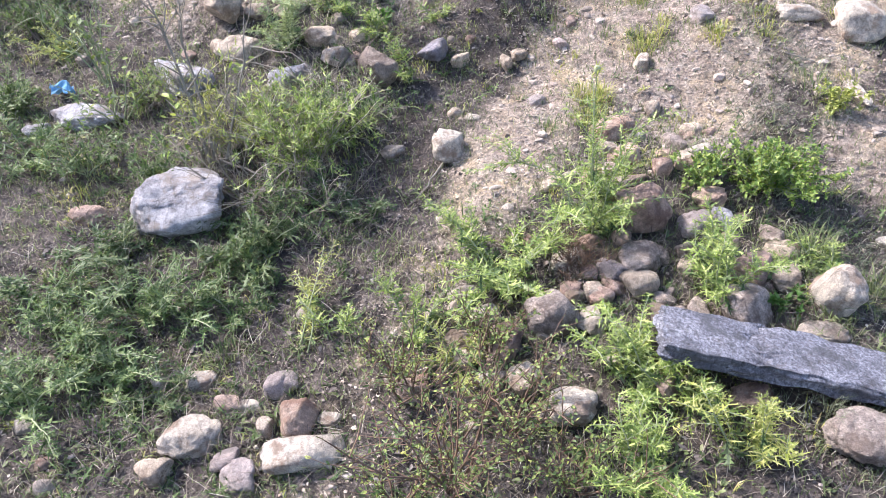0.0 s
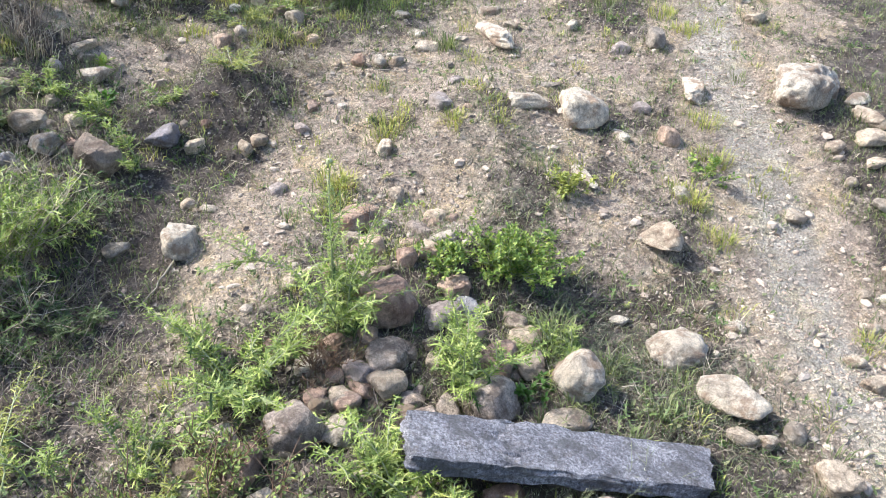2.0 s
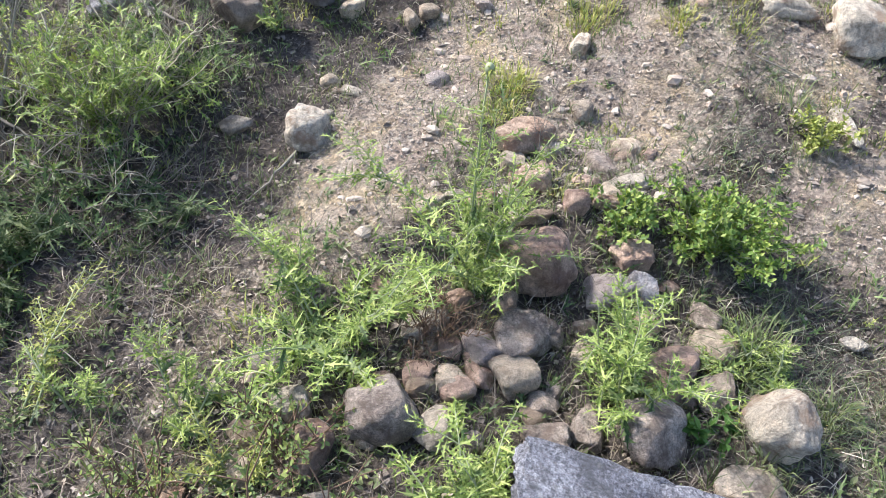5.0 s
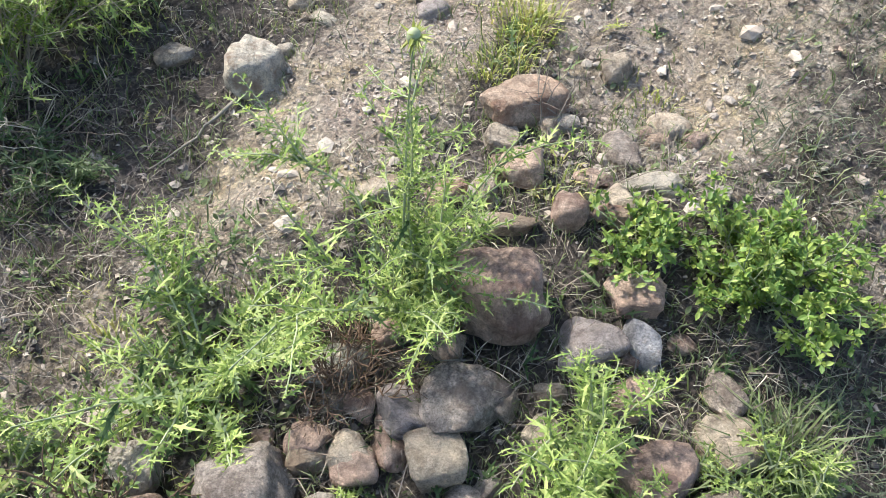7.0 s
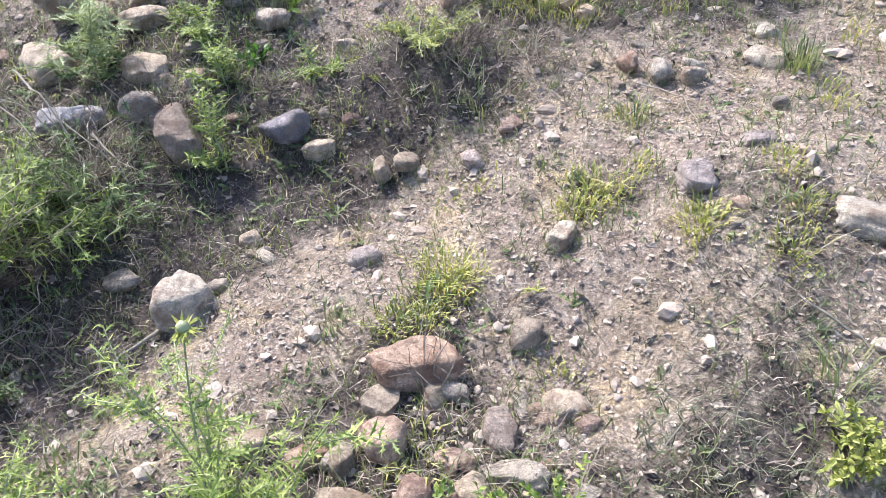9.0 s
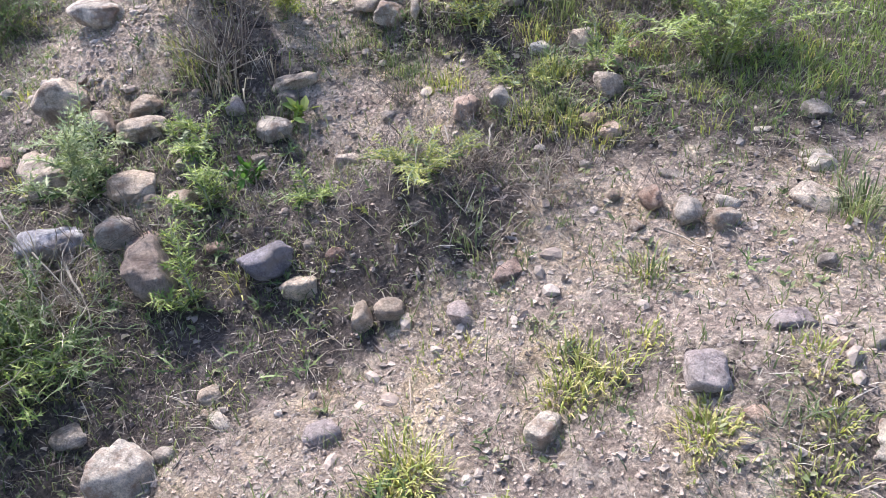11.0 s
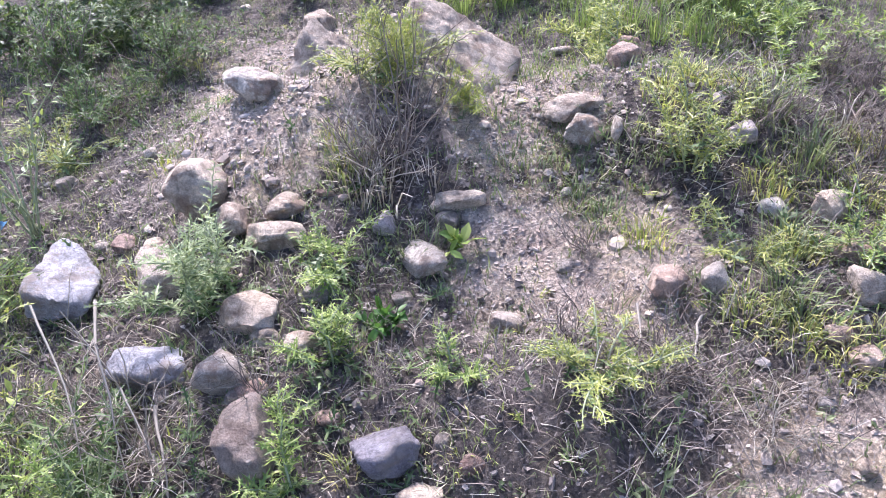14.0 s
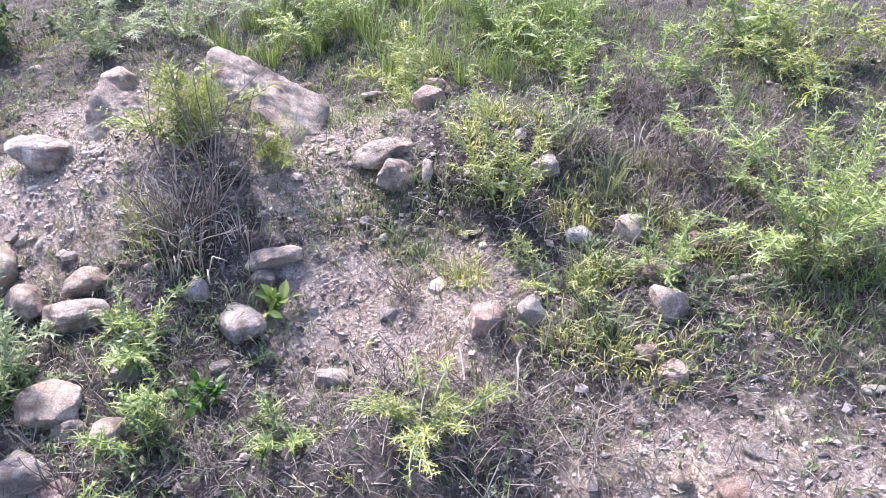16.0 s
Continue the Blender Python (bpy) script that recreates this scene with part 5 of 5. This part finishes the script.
thistle(-2.0, 3.7, 0.2, 0.2, 8, THISTLE_L, "green thistle on the high bank", leaf=0.065)
thistle(-1.8, 3.28, 0.18, 0.24, 8, THISTLE_L, "green thistle on the high bank", leaf=0.065)
thistle(-1.9, 4.15, 0.2, 0.2, 6, THISTLE_Y, "yellow-green thistle on the high bank", leaf=0.057)
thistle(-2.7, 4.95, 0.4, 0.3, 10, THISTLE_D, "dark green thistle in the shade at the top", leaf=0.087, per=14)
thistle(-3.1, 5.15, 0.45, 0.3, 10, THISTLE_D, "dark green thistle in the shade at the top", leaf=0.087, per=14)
thistle(-2.2, 5.75, 0.35, 0.3, 9, THISTLE_S, "grey-green thistle behind the gravel mound", leaf=0.06, per=14)
thistle(0.1, 6.0, 0.3, 0.25, 8, THISTLE, "green thistle among tall grass", leaf=0.065)
thistle(0.55, 5.95, 0.24, 0.2, 5, THISTLE, "yellow-green thistle among tall grass", leaf=0.062)
thistle(1.0, 6.1, 0.3, 0.25, 8, THISTLE_Y, "yellow-green thistle among tall grass", leaf=0.062)
thistle(-0.55, 3.35, 0.16, 0.18, 6, THISTLE_L, "green thistle under the bank's bush", leaf=0.057)
thistle(-0.3, 2.75, 0.12, 0.14, 5, THISTLE_D, "dark low thistle at the foot of the bank", leaf=0.057)
# leafy herb, clover and small bushes
bush("leafy_herb", 1.27, 2.58, 0.2, 0.19, 36, 6, 170, 0.017, STALK, HERB, OVAL, "bright green leafy herb growing beside the stone pile", "herb", 0.003)
bush("leafy_herb", 1.02, 2.62, 0.12, 0.12, 16, 4, 80, 0.017, STALK, HERB, OVAL, "green leafy herb growing between stones", "herb", 0.0025)
bush("leafy_herb", 1.67, 2.97, 0.13, 0.07, 14, 3, 60, 0.018, STALK, THISTLE_Y, OVAL, "small yellow-green leafy herb beside a pale stone", "herb", 0.0025)
bush("leafy_herb", 2.38, 3.0, 0.1, 0.14, 12, 2, 40, 0.02, STALK, HERB, OVAL, "green leafy herb at the edge of the sandy lane", "herb", 0.0025)
bush("clover_patch", 1.1, 2.04, 0.05, 0.08, 14, 0, 9, 0.03, STALK, CLOVER, OVAL, "low dark green clover patch beside the slab", "clover", 0.0015, bare_low=0.8)
bush("leafy_herb", -0.22, 4.42, 0.07, 0.03, 4, 0, 6, 0.05, STALK, HERB, OVAL, "small broad-leaved green herb beside a stone", "herb", 0.002)
bush("leafy_herb", -0.2, 4.08, 0.06, 0.08, 7, 0, 8, 0.04, STALK, CLOVER, OVAL, "low broad-leaved dark green herb", "herb", 0.002)
for tx, ty, th, tr, tn in ((-0.04, 1.5, 0.42, 0.34, 14), (0.16, 1.66, 0.3, 0.24, 12), (-0.16, 1.84, 0.24, 0.2, 10), (0.3, 1.44, 0.22, 0.24, 12), (0.12, 1.95, 0.24, 0.18, 10), (-0.2, 1.46, 0.2, 0.22, 9)):
    bush("twiggy_bush", tx, ty, th, tr, tn, 9, 70, 0.014, REDTWIG, TWIGLEAF, OVAL, "twiggy bush with reddish stems and small yellow-green leaves", "bush", 0.0042, bend=0.13)
bush("bank_bush", -0.54, 3.03, 0.44, 0.34, 30, 9, 75, 0.034, STRAW, THISTLE, SPINY_S, "airy bank bush with small spiny yellow-green leaves", "bush", 0.003, bend=0.12)
bush("bank_bush", -0.42, 3.3, 0.28, 0.28, 18, 9, 50, 0.034, STALK, THISTLE_L, SPINY_S, "airy bank bush with small spiny green leaves", "bush", 0.003, bend=0.12)
bush("bank_bush", -0.88, 3.2, 0.34, 0.3, 18, 8, 44, 0.034, STRAW, THISTLE_Y, SPINY_S, "half-dry bank bush with small leaves", "bush", 0.003, bend=0.12)
bush("bank_bush", -0.62, 2.78, 0.2, 0.26, 12, 6, 30, 0.04, DEADSTEM, THISTLE_L, SPINY_S, "half-dry spiny growth at the edge of the bank", "bush", 0.003, bend=0.12)
bush("dry_shrub", -0.6, 2.9, 0.16, 0.4, 9, 5, 0, 0.03, STRAW, STRAW, THIN, "dry pale fallen branches under the bank bush", "branches", 0.003, joined=True)
bush("dead_stalks", -0.5, 4.52, 0.52, 0.2, 16, 5, 6, 0.02, DEADSTEM, DEADSTEM, THIN, "clump of dead brown upright stalks", "dead stalks", 0.0028, bend=0.08, joined=True)
bush("dead_stalks", -0.56, 4.44, 0.24, 0.22, 26, 4, 14, 0.04, STRAW, DEADSTEM, THIN, "clump of dry brown stalks and grass", "dead stalks", 0.0025, bend=0.12, joined=True)
bush("dead_stalks", 0.47, 2.3, 0.12, 0.18, 50, 7, 0, 0.02, REDTWIG, REDTWIG, THIN, "tangle of dead brown roots and stalks between stones", "dead stalks", 0.0028, bend=0.35, joined=True)
bush("dead_stalks", 0.5, 4.3, 0.14, 0.26, 44, 6, 10, 0.03, DEADSTEM, STRAW, THIN, "tangle of dry grey stalks on the slope", "dead stalks", 0.002, bend=0.3, joined=True)
bush("dead_stalks", 0.28, 4.25, 0.11, 0.2, 30, 5, 10, 0.03, DEADSTEM, STRAW, THIN, "tangle of dry grey stalks on the slope", "dead stalks", 0.002, bend=0.3, joined=True)
bush("dead_stalks", 0.55, 5.5, 0.16, 0.25, 24, 5, 8, 0.03, DEADSTEM, DEADSTEM, THIN, "dark dead bush in the tall grass", "dead stalks", 0.003, bend=0.25, joined=True)
bush("dead_stalks", -0.3, 3.72, 0.16, 0.14, 14, 4, 6, 0.02, DEADSTEM, DEADSTEM, THIN, "dead brown stalks over the stone heap", "dead stalks", 0.002, bend=0.2, joined=True)
bush("dead_stalks", -0.6, 3.55, 0.2, 0.3, 14, 4, 4, 0.03, STRAW, STRAW, THIN, "long dry pale stalks on the bank", "dead stalks", 0.003, bend=0.15, joined=True)
bush("flowering_weed", 0.57, 4.06, 0.07, 0.05, 6, 4, 8, 0.008, STALK, PETAL, NARROW, "wiry weed with tiny white flowers", "weed", 0.0012)
bush("flowering_weed", 0.95, 1.6, 0.13, 0.08, 6, 4, 7, 0.008, STALK, PETAL, NARROW, "wiry weed with tiny white flowers below slab", "weed", 0.0012)
bush("dry_weed", 0.8, 2.98, 0.2, 0.07, 5, 6, 0, 0.02, DEADSTEM, DEADSTEM, THIN, "thin bare upright weed behind an orange stone", "weed", 0.002, bend=0.12, joined=True)
bush("bank_bush", -1.15, 3.0, 0.2, 0.25, 12, 6, 26, 0.045, STALK, THISTLE_L, SPINY_S, "low green bank bush behind the grey boulder", "bush", 0.003)
bush("bank_bush", -1.5, 3.15, 0.2, 0.28, 12, 6, 26, 0.045, STALK, THISTLE_L, SPINY_S, "low green bank bush behind the grey boulder", "bush", 0.003)
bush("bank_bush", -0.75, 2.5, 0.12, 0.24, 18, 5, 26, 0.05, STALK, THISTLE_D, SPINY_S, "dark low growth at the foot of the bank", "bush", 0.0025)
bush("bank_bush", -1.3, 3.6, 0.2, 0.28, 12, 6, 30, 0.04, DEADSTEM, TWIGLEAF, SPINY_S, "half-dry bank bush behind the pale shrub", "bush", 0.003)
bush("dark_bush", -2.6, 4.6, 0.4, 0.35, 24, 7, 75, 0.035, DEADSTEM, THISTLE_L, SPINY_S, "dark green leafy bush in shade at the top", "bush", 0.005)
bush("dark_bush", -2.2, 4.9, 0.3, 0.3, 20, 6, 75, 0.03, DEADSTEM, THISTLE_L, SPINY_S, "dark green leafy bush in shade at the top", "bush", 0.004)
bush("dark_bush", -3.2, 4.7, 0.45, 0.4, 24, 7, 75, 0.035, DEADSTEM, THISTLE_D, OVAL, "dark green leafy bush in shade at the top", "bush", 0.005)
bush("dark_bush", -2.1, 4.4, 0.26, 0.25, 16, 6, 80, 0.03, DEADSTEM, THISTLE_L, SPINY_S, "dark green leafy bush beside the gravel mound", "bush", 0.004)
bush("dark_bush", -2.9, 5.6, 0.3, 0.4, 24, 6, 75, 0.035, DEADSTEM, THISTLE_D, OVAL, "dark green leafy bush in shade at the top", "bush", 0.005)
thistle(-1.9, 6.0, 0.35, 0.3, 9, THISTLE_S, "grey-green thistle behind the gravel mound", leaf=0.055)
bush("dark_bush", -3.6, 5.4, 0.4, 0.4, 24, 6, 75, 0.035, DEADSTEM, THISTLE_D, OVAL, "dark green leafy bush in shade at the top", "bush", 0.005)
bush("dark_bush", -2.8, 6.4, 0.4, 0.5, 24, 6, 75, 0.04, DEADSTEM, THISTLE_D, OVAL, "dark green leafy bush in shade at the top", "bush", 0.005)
thistle(-1.5, 6.3, 0.4, 0.35, 9, THISTLE_S, "grey-green thistle behind the gravel mound", leaf=0.055)
thistle(-1.2, 6.7, 0.45, 0.35, 9, THISTLE, "tall green thistle behind the gravel mound", leaf=0.055)
bush("dead_stalks", 0.75, 4.25, 0.09, 0.2, 26, 5, 8, 0.03, STRAW, STRAW, THIN, "tangle of pale dry grass stalks on the slope", "dead stalks", 0.0016, bend=0.3, joined=True)
bush("dead_stalks", 0.1, 4.6, 0.08, 0.2, 22, 5, 8, 0.03, DEADSTEM, STRAW, THIN, "tangle of dry brown stalks on the slope", "dead stalks", 0.0016, bend=0.3, joined=True)
bush("dead_stalks", 0.65, 5.1, 0.1, 0.2, 24, 5, 8, 0.03, DEADSTEM, STRAW, THIN, "tangle of dry brown stalks below the thistle", "dead stalks", 0.002, bend=0.3, joined=True)
bush("dead_stalks", -0.1, 3.95, 0.08, 0.2, 22, 5, 8, 0.03, DEADSTEM, STRAW, THIN, "tangle of dry brown stalks beside a purple stone", "dead stalks", 0.0016, bend=0.3, joined=True)
bush("dead_stalks", -0.7, 3.45, 0.18, 0.3, 24, 6, 6, 0.03, STRAW, STRAW, THIN, "tangle of long dry pale stalks on the bank", "dead stalks", 0.0022, bend=0.2, joined=True)
bush("dead_stalks", -0.3, 2.9, 0.08, 0.2, 22, 5, 6, 0.03, DEADSTEM, STRAW, THIN, "tangle of dry brown stalks at the bank's foot", "dead stalks", 0.0016, bend=0.3, joined=True)
thistle(-0.35, 5.55, 0.24, 0.2, 8, THISTLE_Y, "yellow-green thistle behind the mound", leaf=0.063)
thistle(0.32, 5.6, 0.24, 0.2, 5, THISTLE, "yellow-green thistle among tall grass", leaf=0.063)
thistle(0.75, 6.4, 0.3, 0.28, 9, THISTLE, "green thistle at the top of the slope", leaf=0.069)
thistle(-0.3, 6.3, 0.3, 0.28, 9, THISTLE, "green thistle at the top of the slope", leaf=0.069)
thistle(1.5, 6.2, 0.3, 0.3, 7, THISTLE_Y, "yellow-green thistle at the top of the slope", leaf=0.069)
thistle(-1.1, 6.0, 0.26, 0.26, 9, THISTLE, "green thistle behind the mound", leaf=0.069)
bush("dead_stalks", 0.3, 5.85, 0.14, 0.25, 24, 5, 8, 0.03, DEADSTEM, STRAW, THIN, "dry brown stalks in the tall grass", "dead stalks", 0.002, bend=0.25, joined=True)
bush("dead_stalks", 0.95, 5.55, 0.14, 0.25, 24, 5, 8, 0.03, DEADSTEM, DEADSTEM, THIN, "dark dead stalks below the thistles", "dead stalks", 0.002, bend=0.25, joined=True)
bush("dead_stalks", 1.08, 5.1, 0.16, 0.22, 30, 5, 8, 0.03, DEADSTEM, DEADSTEM, THIN, "dark dead stalks under the large thistle", "dead stalks", 0.002, bend=0.25, joined=True)
bush("young_shrub", -1.6, 3.85, 0.62, 0.22, 8, 5, 14, 0.034, STALK, TWIGLEAF, OVAL, "thin young shrub with a few yellow-green leaves", "shrub", 0.005, bend=0.12)
bush("young_shrub", -1.45, 3.5, 0.35, 0.2, 6, 5, 16, 0.03, STALK, TWIGLEAF, OVAL, "thin young shrub with a few yellow-green leaves", "shrub", 0.004, bend=0.12)
thistle(0.53, 2.46, 0.57, 0.04, 1, THISTLE, "tall single thistle stem with a spiny flower head", heads=1, leaf=0.032, per=10)
weeds("dry_tangle", 22000, lambda x, y: np.maximum(spot(x, y, 0.58, 4.3, 0.33), 0.8 * spot(x, y, 0.85, 5.2, 0.3)), 0.075, 8, DEADSTEM, THIN, "tangled dry grey-brown stalks on the slope")
weeds("pale_tangle", 7000, lambda x, y: np.maximum(np.maximum(spot(x, y, 0.5, 4.25, 0.35), spot(x, y, -0.65, 3.4, 0.35)), 0.7 * spot(x, y, 0.0, 4.75, 0.3)), 0.09, 5, STRAW, THIN, "tangled pale dry stalks on the slope")
weeds("gully_litter", 17000, lambda x, y: np.maximum(np.maximum(spot(x, y, -0.35, 2.45, 0.3), spot(x, y, -0.26, 2.75, 0.25)), spot(x, y, -0.75, 2.0, 0.4)), 0.08, 6, DEADSTEM, THIN, "dead brown stalks in the shaded gully")

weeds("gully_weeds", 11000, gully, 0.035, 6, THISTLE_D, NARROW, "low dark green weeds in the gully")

thistle(-0.38, 2.1, 0.16, 0.1, 2, THISTLE, "yellowing thistle at the edge of the track", leaf=0.05)
thistle(-0.12, 2.06, 0.18, 0.14, 4, THISTLE, "sprawling green thistle beside small stones", leaf=0.05)
thistle(0.03, 1.9, 0.16, 0.12, 5, THISTLE_Y, "yellowing thistle among twiggy growth", leaf=0.045)

thistle(-1.42, 1.96, 0.16, 0.2, 6, THISTLE_L, "green thistle at the foot of the bank", leaf=0.065)
thistle(-1.16, 2.06, 0.14, 0.18, 6, THISTLE_L, "dark green thistle at the foot of the bank", leaf=0.065)
thistle(-0.96, 1.98, 0.1, 0.14, 5, THISTLE_D, "small dark thistle at the foot of the bank", leaf=0.055)
thistle(-0.75, 2.28, 0.12, 0.12, 4, THISTLE_L, "small green thistle at the foot of the bank", leaf=0.055)

bush("dead_stalks", -0.45, 3.48, 0.16, 0.3, 30, 6, 8, 0.03, STRAW, DEADSTEM, THIN, "tangle of dry stalks over the bank's stones", "dead stalks", 0.0018, bend=0.2, joined=True)
thistle(0.52, 4.72, 0.16, 0.12, 6, THISTLE_Y, "small yellow-green thistle on the slope", leaf=0.04)
thistle(0.75, 4.85, 0.18, 0.14, 6, THISTLE, "small green thistle below the tall ones", leaf=0.042)


weeds("dead_mass", 30000, lambda x, y: np.maximum(np.maximum(spot(x, y, 0.48, 5.9, 0.2), spot(x, y, 0.3, 5.3, 0.16)), np.maximum(spot(x, y, 0.85, 5.35, 0.25), spot(x, y, 0.2, 5.75, 0.15))), 0.11, 7, DEADSTEM, THIN, "drooping tangle of dead brown stalks in grass")
for dx, dy, dh in ((0.37, 5.75, 0.2), (0.55, 5.7, 0.22), (0.42, 5.3, 0.14), (0.72, 5.4, 0.2)):
    bush("dead_stalks", dx, dy, dh, 0.2, 34, 6, 10, 0.03, DEADSTEM, DEADSTEM, THIN, "dark tangle of dead brown stalks in grass", "dead stalks", 0.0022, bend=0.3, joined=True)
bush("feathery_weed", -0.72, 4.74, 0.2, 0.17, 30, 5, 90, 0.02, STALK, THISTLE_Y, NARROW, "dense feathery yellow-green weed beside the outcrop", "weed", 0.0018, bend=0.12)
bush("feathery_weed", -0.5, 4.82, 0.16, 0.1, 16, 4, 70, 0.02, STALK, THISTLE_Y, NARROW, "feathery yellow-green weed beside the outcrop", "weed", 0.0018, bend=0.12)
bush("dry_shrub", -0.8, 2.9, 0.34, 0.42, 14, 7, 0, 0.03, PALEBARK, STRAW, THIN, "pale dry twigs arching over the bank bush", "branches", 0.0034, bend=0.16, joined=True)
bush("dry_shrub", -0.45, 2.85, 0.22, 0.3, 12, 6, 0, 0.03, STRAW, STRAW, THIN, "pale dry twigs at the bank's edge", "branches", 0.0026, bend=0.2, joined=True)

bush("young_shrub", -0.98, 3.12, 0.5, 0.32, 9, 5, 7, 0.034, PALEBARK, HERB, OVAL, "thin bare shrub with a few yellow-green leaves", "shrub", 0.0035, bend=0.14)
bush("young_shrub", -0.75, 3.3, 0.4, 0.26, 8, 5, 7, 0.03, PALEBARK, HERB, OVAL, "thin bare shrub with a few yellow-green leaves", "shrub", 0.003, bend=0.14)
for fx, fy in ((1.16, 1.56), (1.3, 1.6), (1.06, 1.6)):
    bush("flowering_weed", fx, fy, 0.2, 0.09, 6, 4, 7, 0.008, STALK, PETAL, NARROW, "wiry weed with tiny white flowers below slab", "weed", 0.0012)

# ---- sticks, scraps ----
def stick(name, places, thick, material, label, category="stick", twigs=0):
    """A bent stick through places given as x, y and height over the ground."""
    pts = [Vector((x, y, float(ground_z(x, y)) + h)) for x, y, h in places]
    fine = []
    for a, b in zip(pts, pts[1:]):
        fine += [a.lerp(b, t / 4) + Vector(rng.normal(0, 0.002, 3).tolist()) for t in range(4)]
    fine.append(pts[-1])
    V, F = tube(fine, np.linspace(thick, thick * 0.2, len(fine)), 6)
    side = []
    for _ in range(twigs):
        p, d = along(fine, rng.uniform(0.3, 0.95))
        w = (d + Vector(rng.normal(0, 0.6, 3).tolist())).normalized()
        sub = grow(p, w, rng.uniform(0.08, 0.25), 0.15, 5)
        side.append(tube(sub, np.linspace(thick * 0.35, thick * 0.12, len(sub)), 4))
    ob = mesh_object(name, V, F, material, smooth=True)
    for v, f in side:
        mesh_object("twig", v, f, material, ob, smooth=True)
    return tagged(ob, label, category)


stick("stick", [(0.03, 3.04, 0.02), (-0.04, 2.92, 0.02), (-0.12, 2.8, 0.015)], 0.006, PALEBARK, "thin pale dead stick lying beside a pale rock")
stick("stick", [(-0.9, 3.06, 0.05), (-0.75, 2.95, 0.06), (-0.52, 2.88, 0.05)], 0.006, PALEBARK, "pale dead branch lying under the bank bush", twigs=3)
stick("stick", [(1.1, 4.12, 0.03), (1.24, 4.06, 0.03), (1.3, 3.92, 0.012)], 0.003, STRAW, "curved dry straw stalk lying on bare soil")
stick("stick", [(-0.62, 3.52, 0.04), (-0.58, 3.38, 0.08), (-0.52, 3.26, 0.05)], 0.005, PALEBARK, "pale dry stalk leaning on the bank")
stick("stick", [(-0.5, 3.56, 0.05), (-0.36, 3.48, 0.07), (-0.24, 3.4, 0.02)], 0.005, PALEBARK, "pale dry stalk leaning on the bank")
stick("stick", [(1.55, 3.3, 0.015), (1.68, 3.24, 0.015), (1.75, 3.18, 0.01)], 0.004, PALEBARK, "small dry stick lying on grass")
stick("stick", [(0.1, 4.95, 0.05), (0.2, 4.96, 0.05), (0.3, 4.98, 0.06)], 0.003, PALEBARK, "small pale thorny stick beside a thistle")
stick("stick", [(0.35, 4.42, 0.04), (0.42, 4.3, 0.06), (0.44, 4.2, 0.03)], 0.004, PALEBARK, "grey dead stalk in a dry tangle", twigs=4)
stick("stick", [(0.5, 4.45, 0.04), (0.55, 4.3, 0.07), (0.5, 4.18, 0.03)], 0.004, PALEBARK, "grey dead stalk in a dry tangle", twigs=4)
stick("stick", [(-0.68, 3.48, 0.12), (-0.6, 3.38, 0.1), (-0.5, 3.25, 0.05)], 0.0035, PALEBARK, "long pale dry stalk leaning through bank growth", twigs=2)
stick("stick", [(-0.56, 3.52, 0.12), (-0.4, 3.47, 0.09), (-0.22, 3.42, 0.03)], 0.0035, PALEBARK, "long pale dry stalk leaning through bank growth", twigs=2)
stick("stick", [(-0.8, 3.62, 0.2), (-0.6, 3.5, 0.22), (-0.3, 3.36, 0.06)], 0.005, PALEBARK, "long dead branch arching over the bank", twigs=6)
stick("stick", [(-0.9, 3.5, 0.25), (-0.62, 3.42, 0.2), (-0.38, 3.3, 0.1)], 0.004, PALEBARK, "long dead branch arching over the bank", twigs=5)
stick("bare_sapling", [(-0.96, 3.1, 0.0), (-0.98, 3.12, 0.2), (-1.0, 3.14, 0.42), (-1.06, 3.16, 0.75)], 0.011, PALEBARK, "pale leafless sapling stem on the bank", "sapling", 18)
stick("bare_sapling", [(-0.95, 3.12, 0.0), (-0.95, 3.16, 0.25), (-0.98, 3.2, 0.5), (-0.93, 3.22, 0.8)], 0.008, PALEBARK, "pale leafless sapling stem on the bank", "sapling", 18)
stick("bare_sapling", [(-0.9, 3.1, 0.0), (-0.82, 3.12, 0.2), (-0.74, 3.16, 0.42), (-0.7, 3.18, 0.62)], 0.007, PALEBARK, "thin pale leafless sapling stem on the bank", "sapling", 10)


def plastic_scrap(x, y):
    """A crumpled scrap of thin plastic caught in the weeds."""
    n, V = 9, []
    for j in range(n):
        for i in range(n):
            p = Vector((i / (n - 1) - 0.5, j / (n - 1) - 0.5, 0))
            k = noise.noise(p * 3.1) + 0.5 * noise.noise(p * 8.3)
            V.append((p.x * 0.11 + 0.015 * k, p.y * 0.07 + 0.015 * k, 0.04 * k))
    F = [(j * n + i, j * n + i + 1, (j + 1) * n + i + 1, (j + 1) * n + i) for j in range(n - 1) for i in range(n - 1)]
    ob = mesh_object("plastic_scrap", V, F, PLASTIC)
    ob.modifiers.new("thickness", 'SOLIDIFY').thickness = 0.001
    ob.matrix_world = pose(x, y, float(ground_z(x, y)) + 0.05, 20, 12, 25)
    return tagged(ob, "crumpled scrap of light blue plastic in weeds", "litter")


plastic_scrap(-1.79, 3.78)
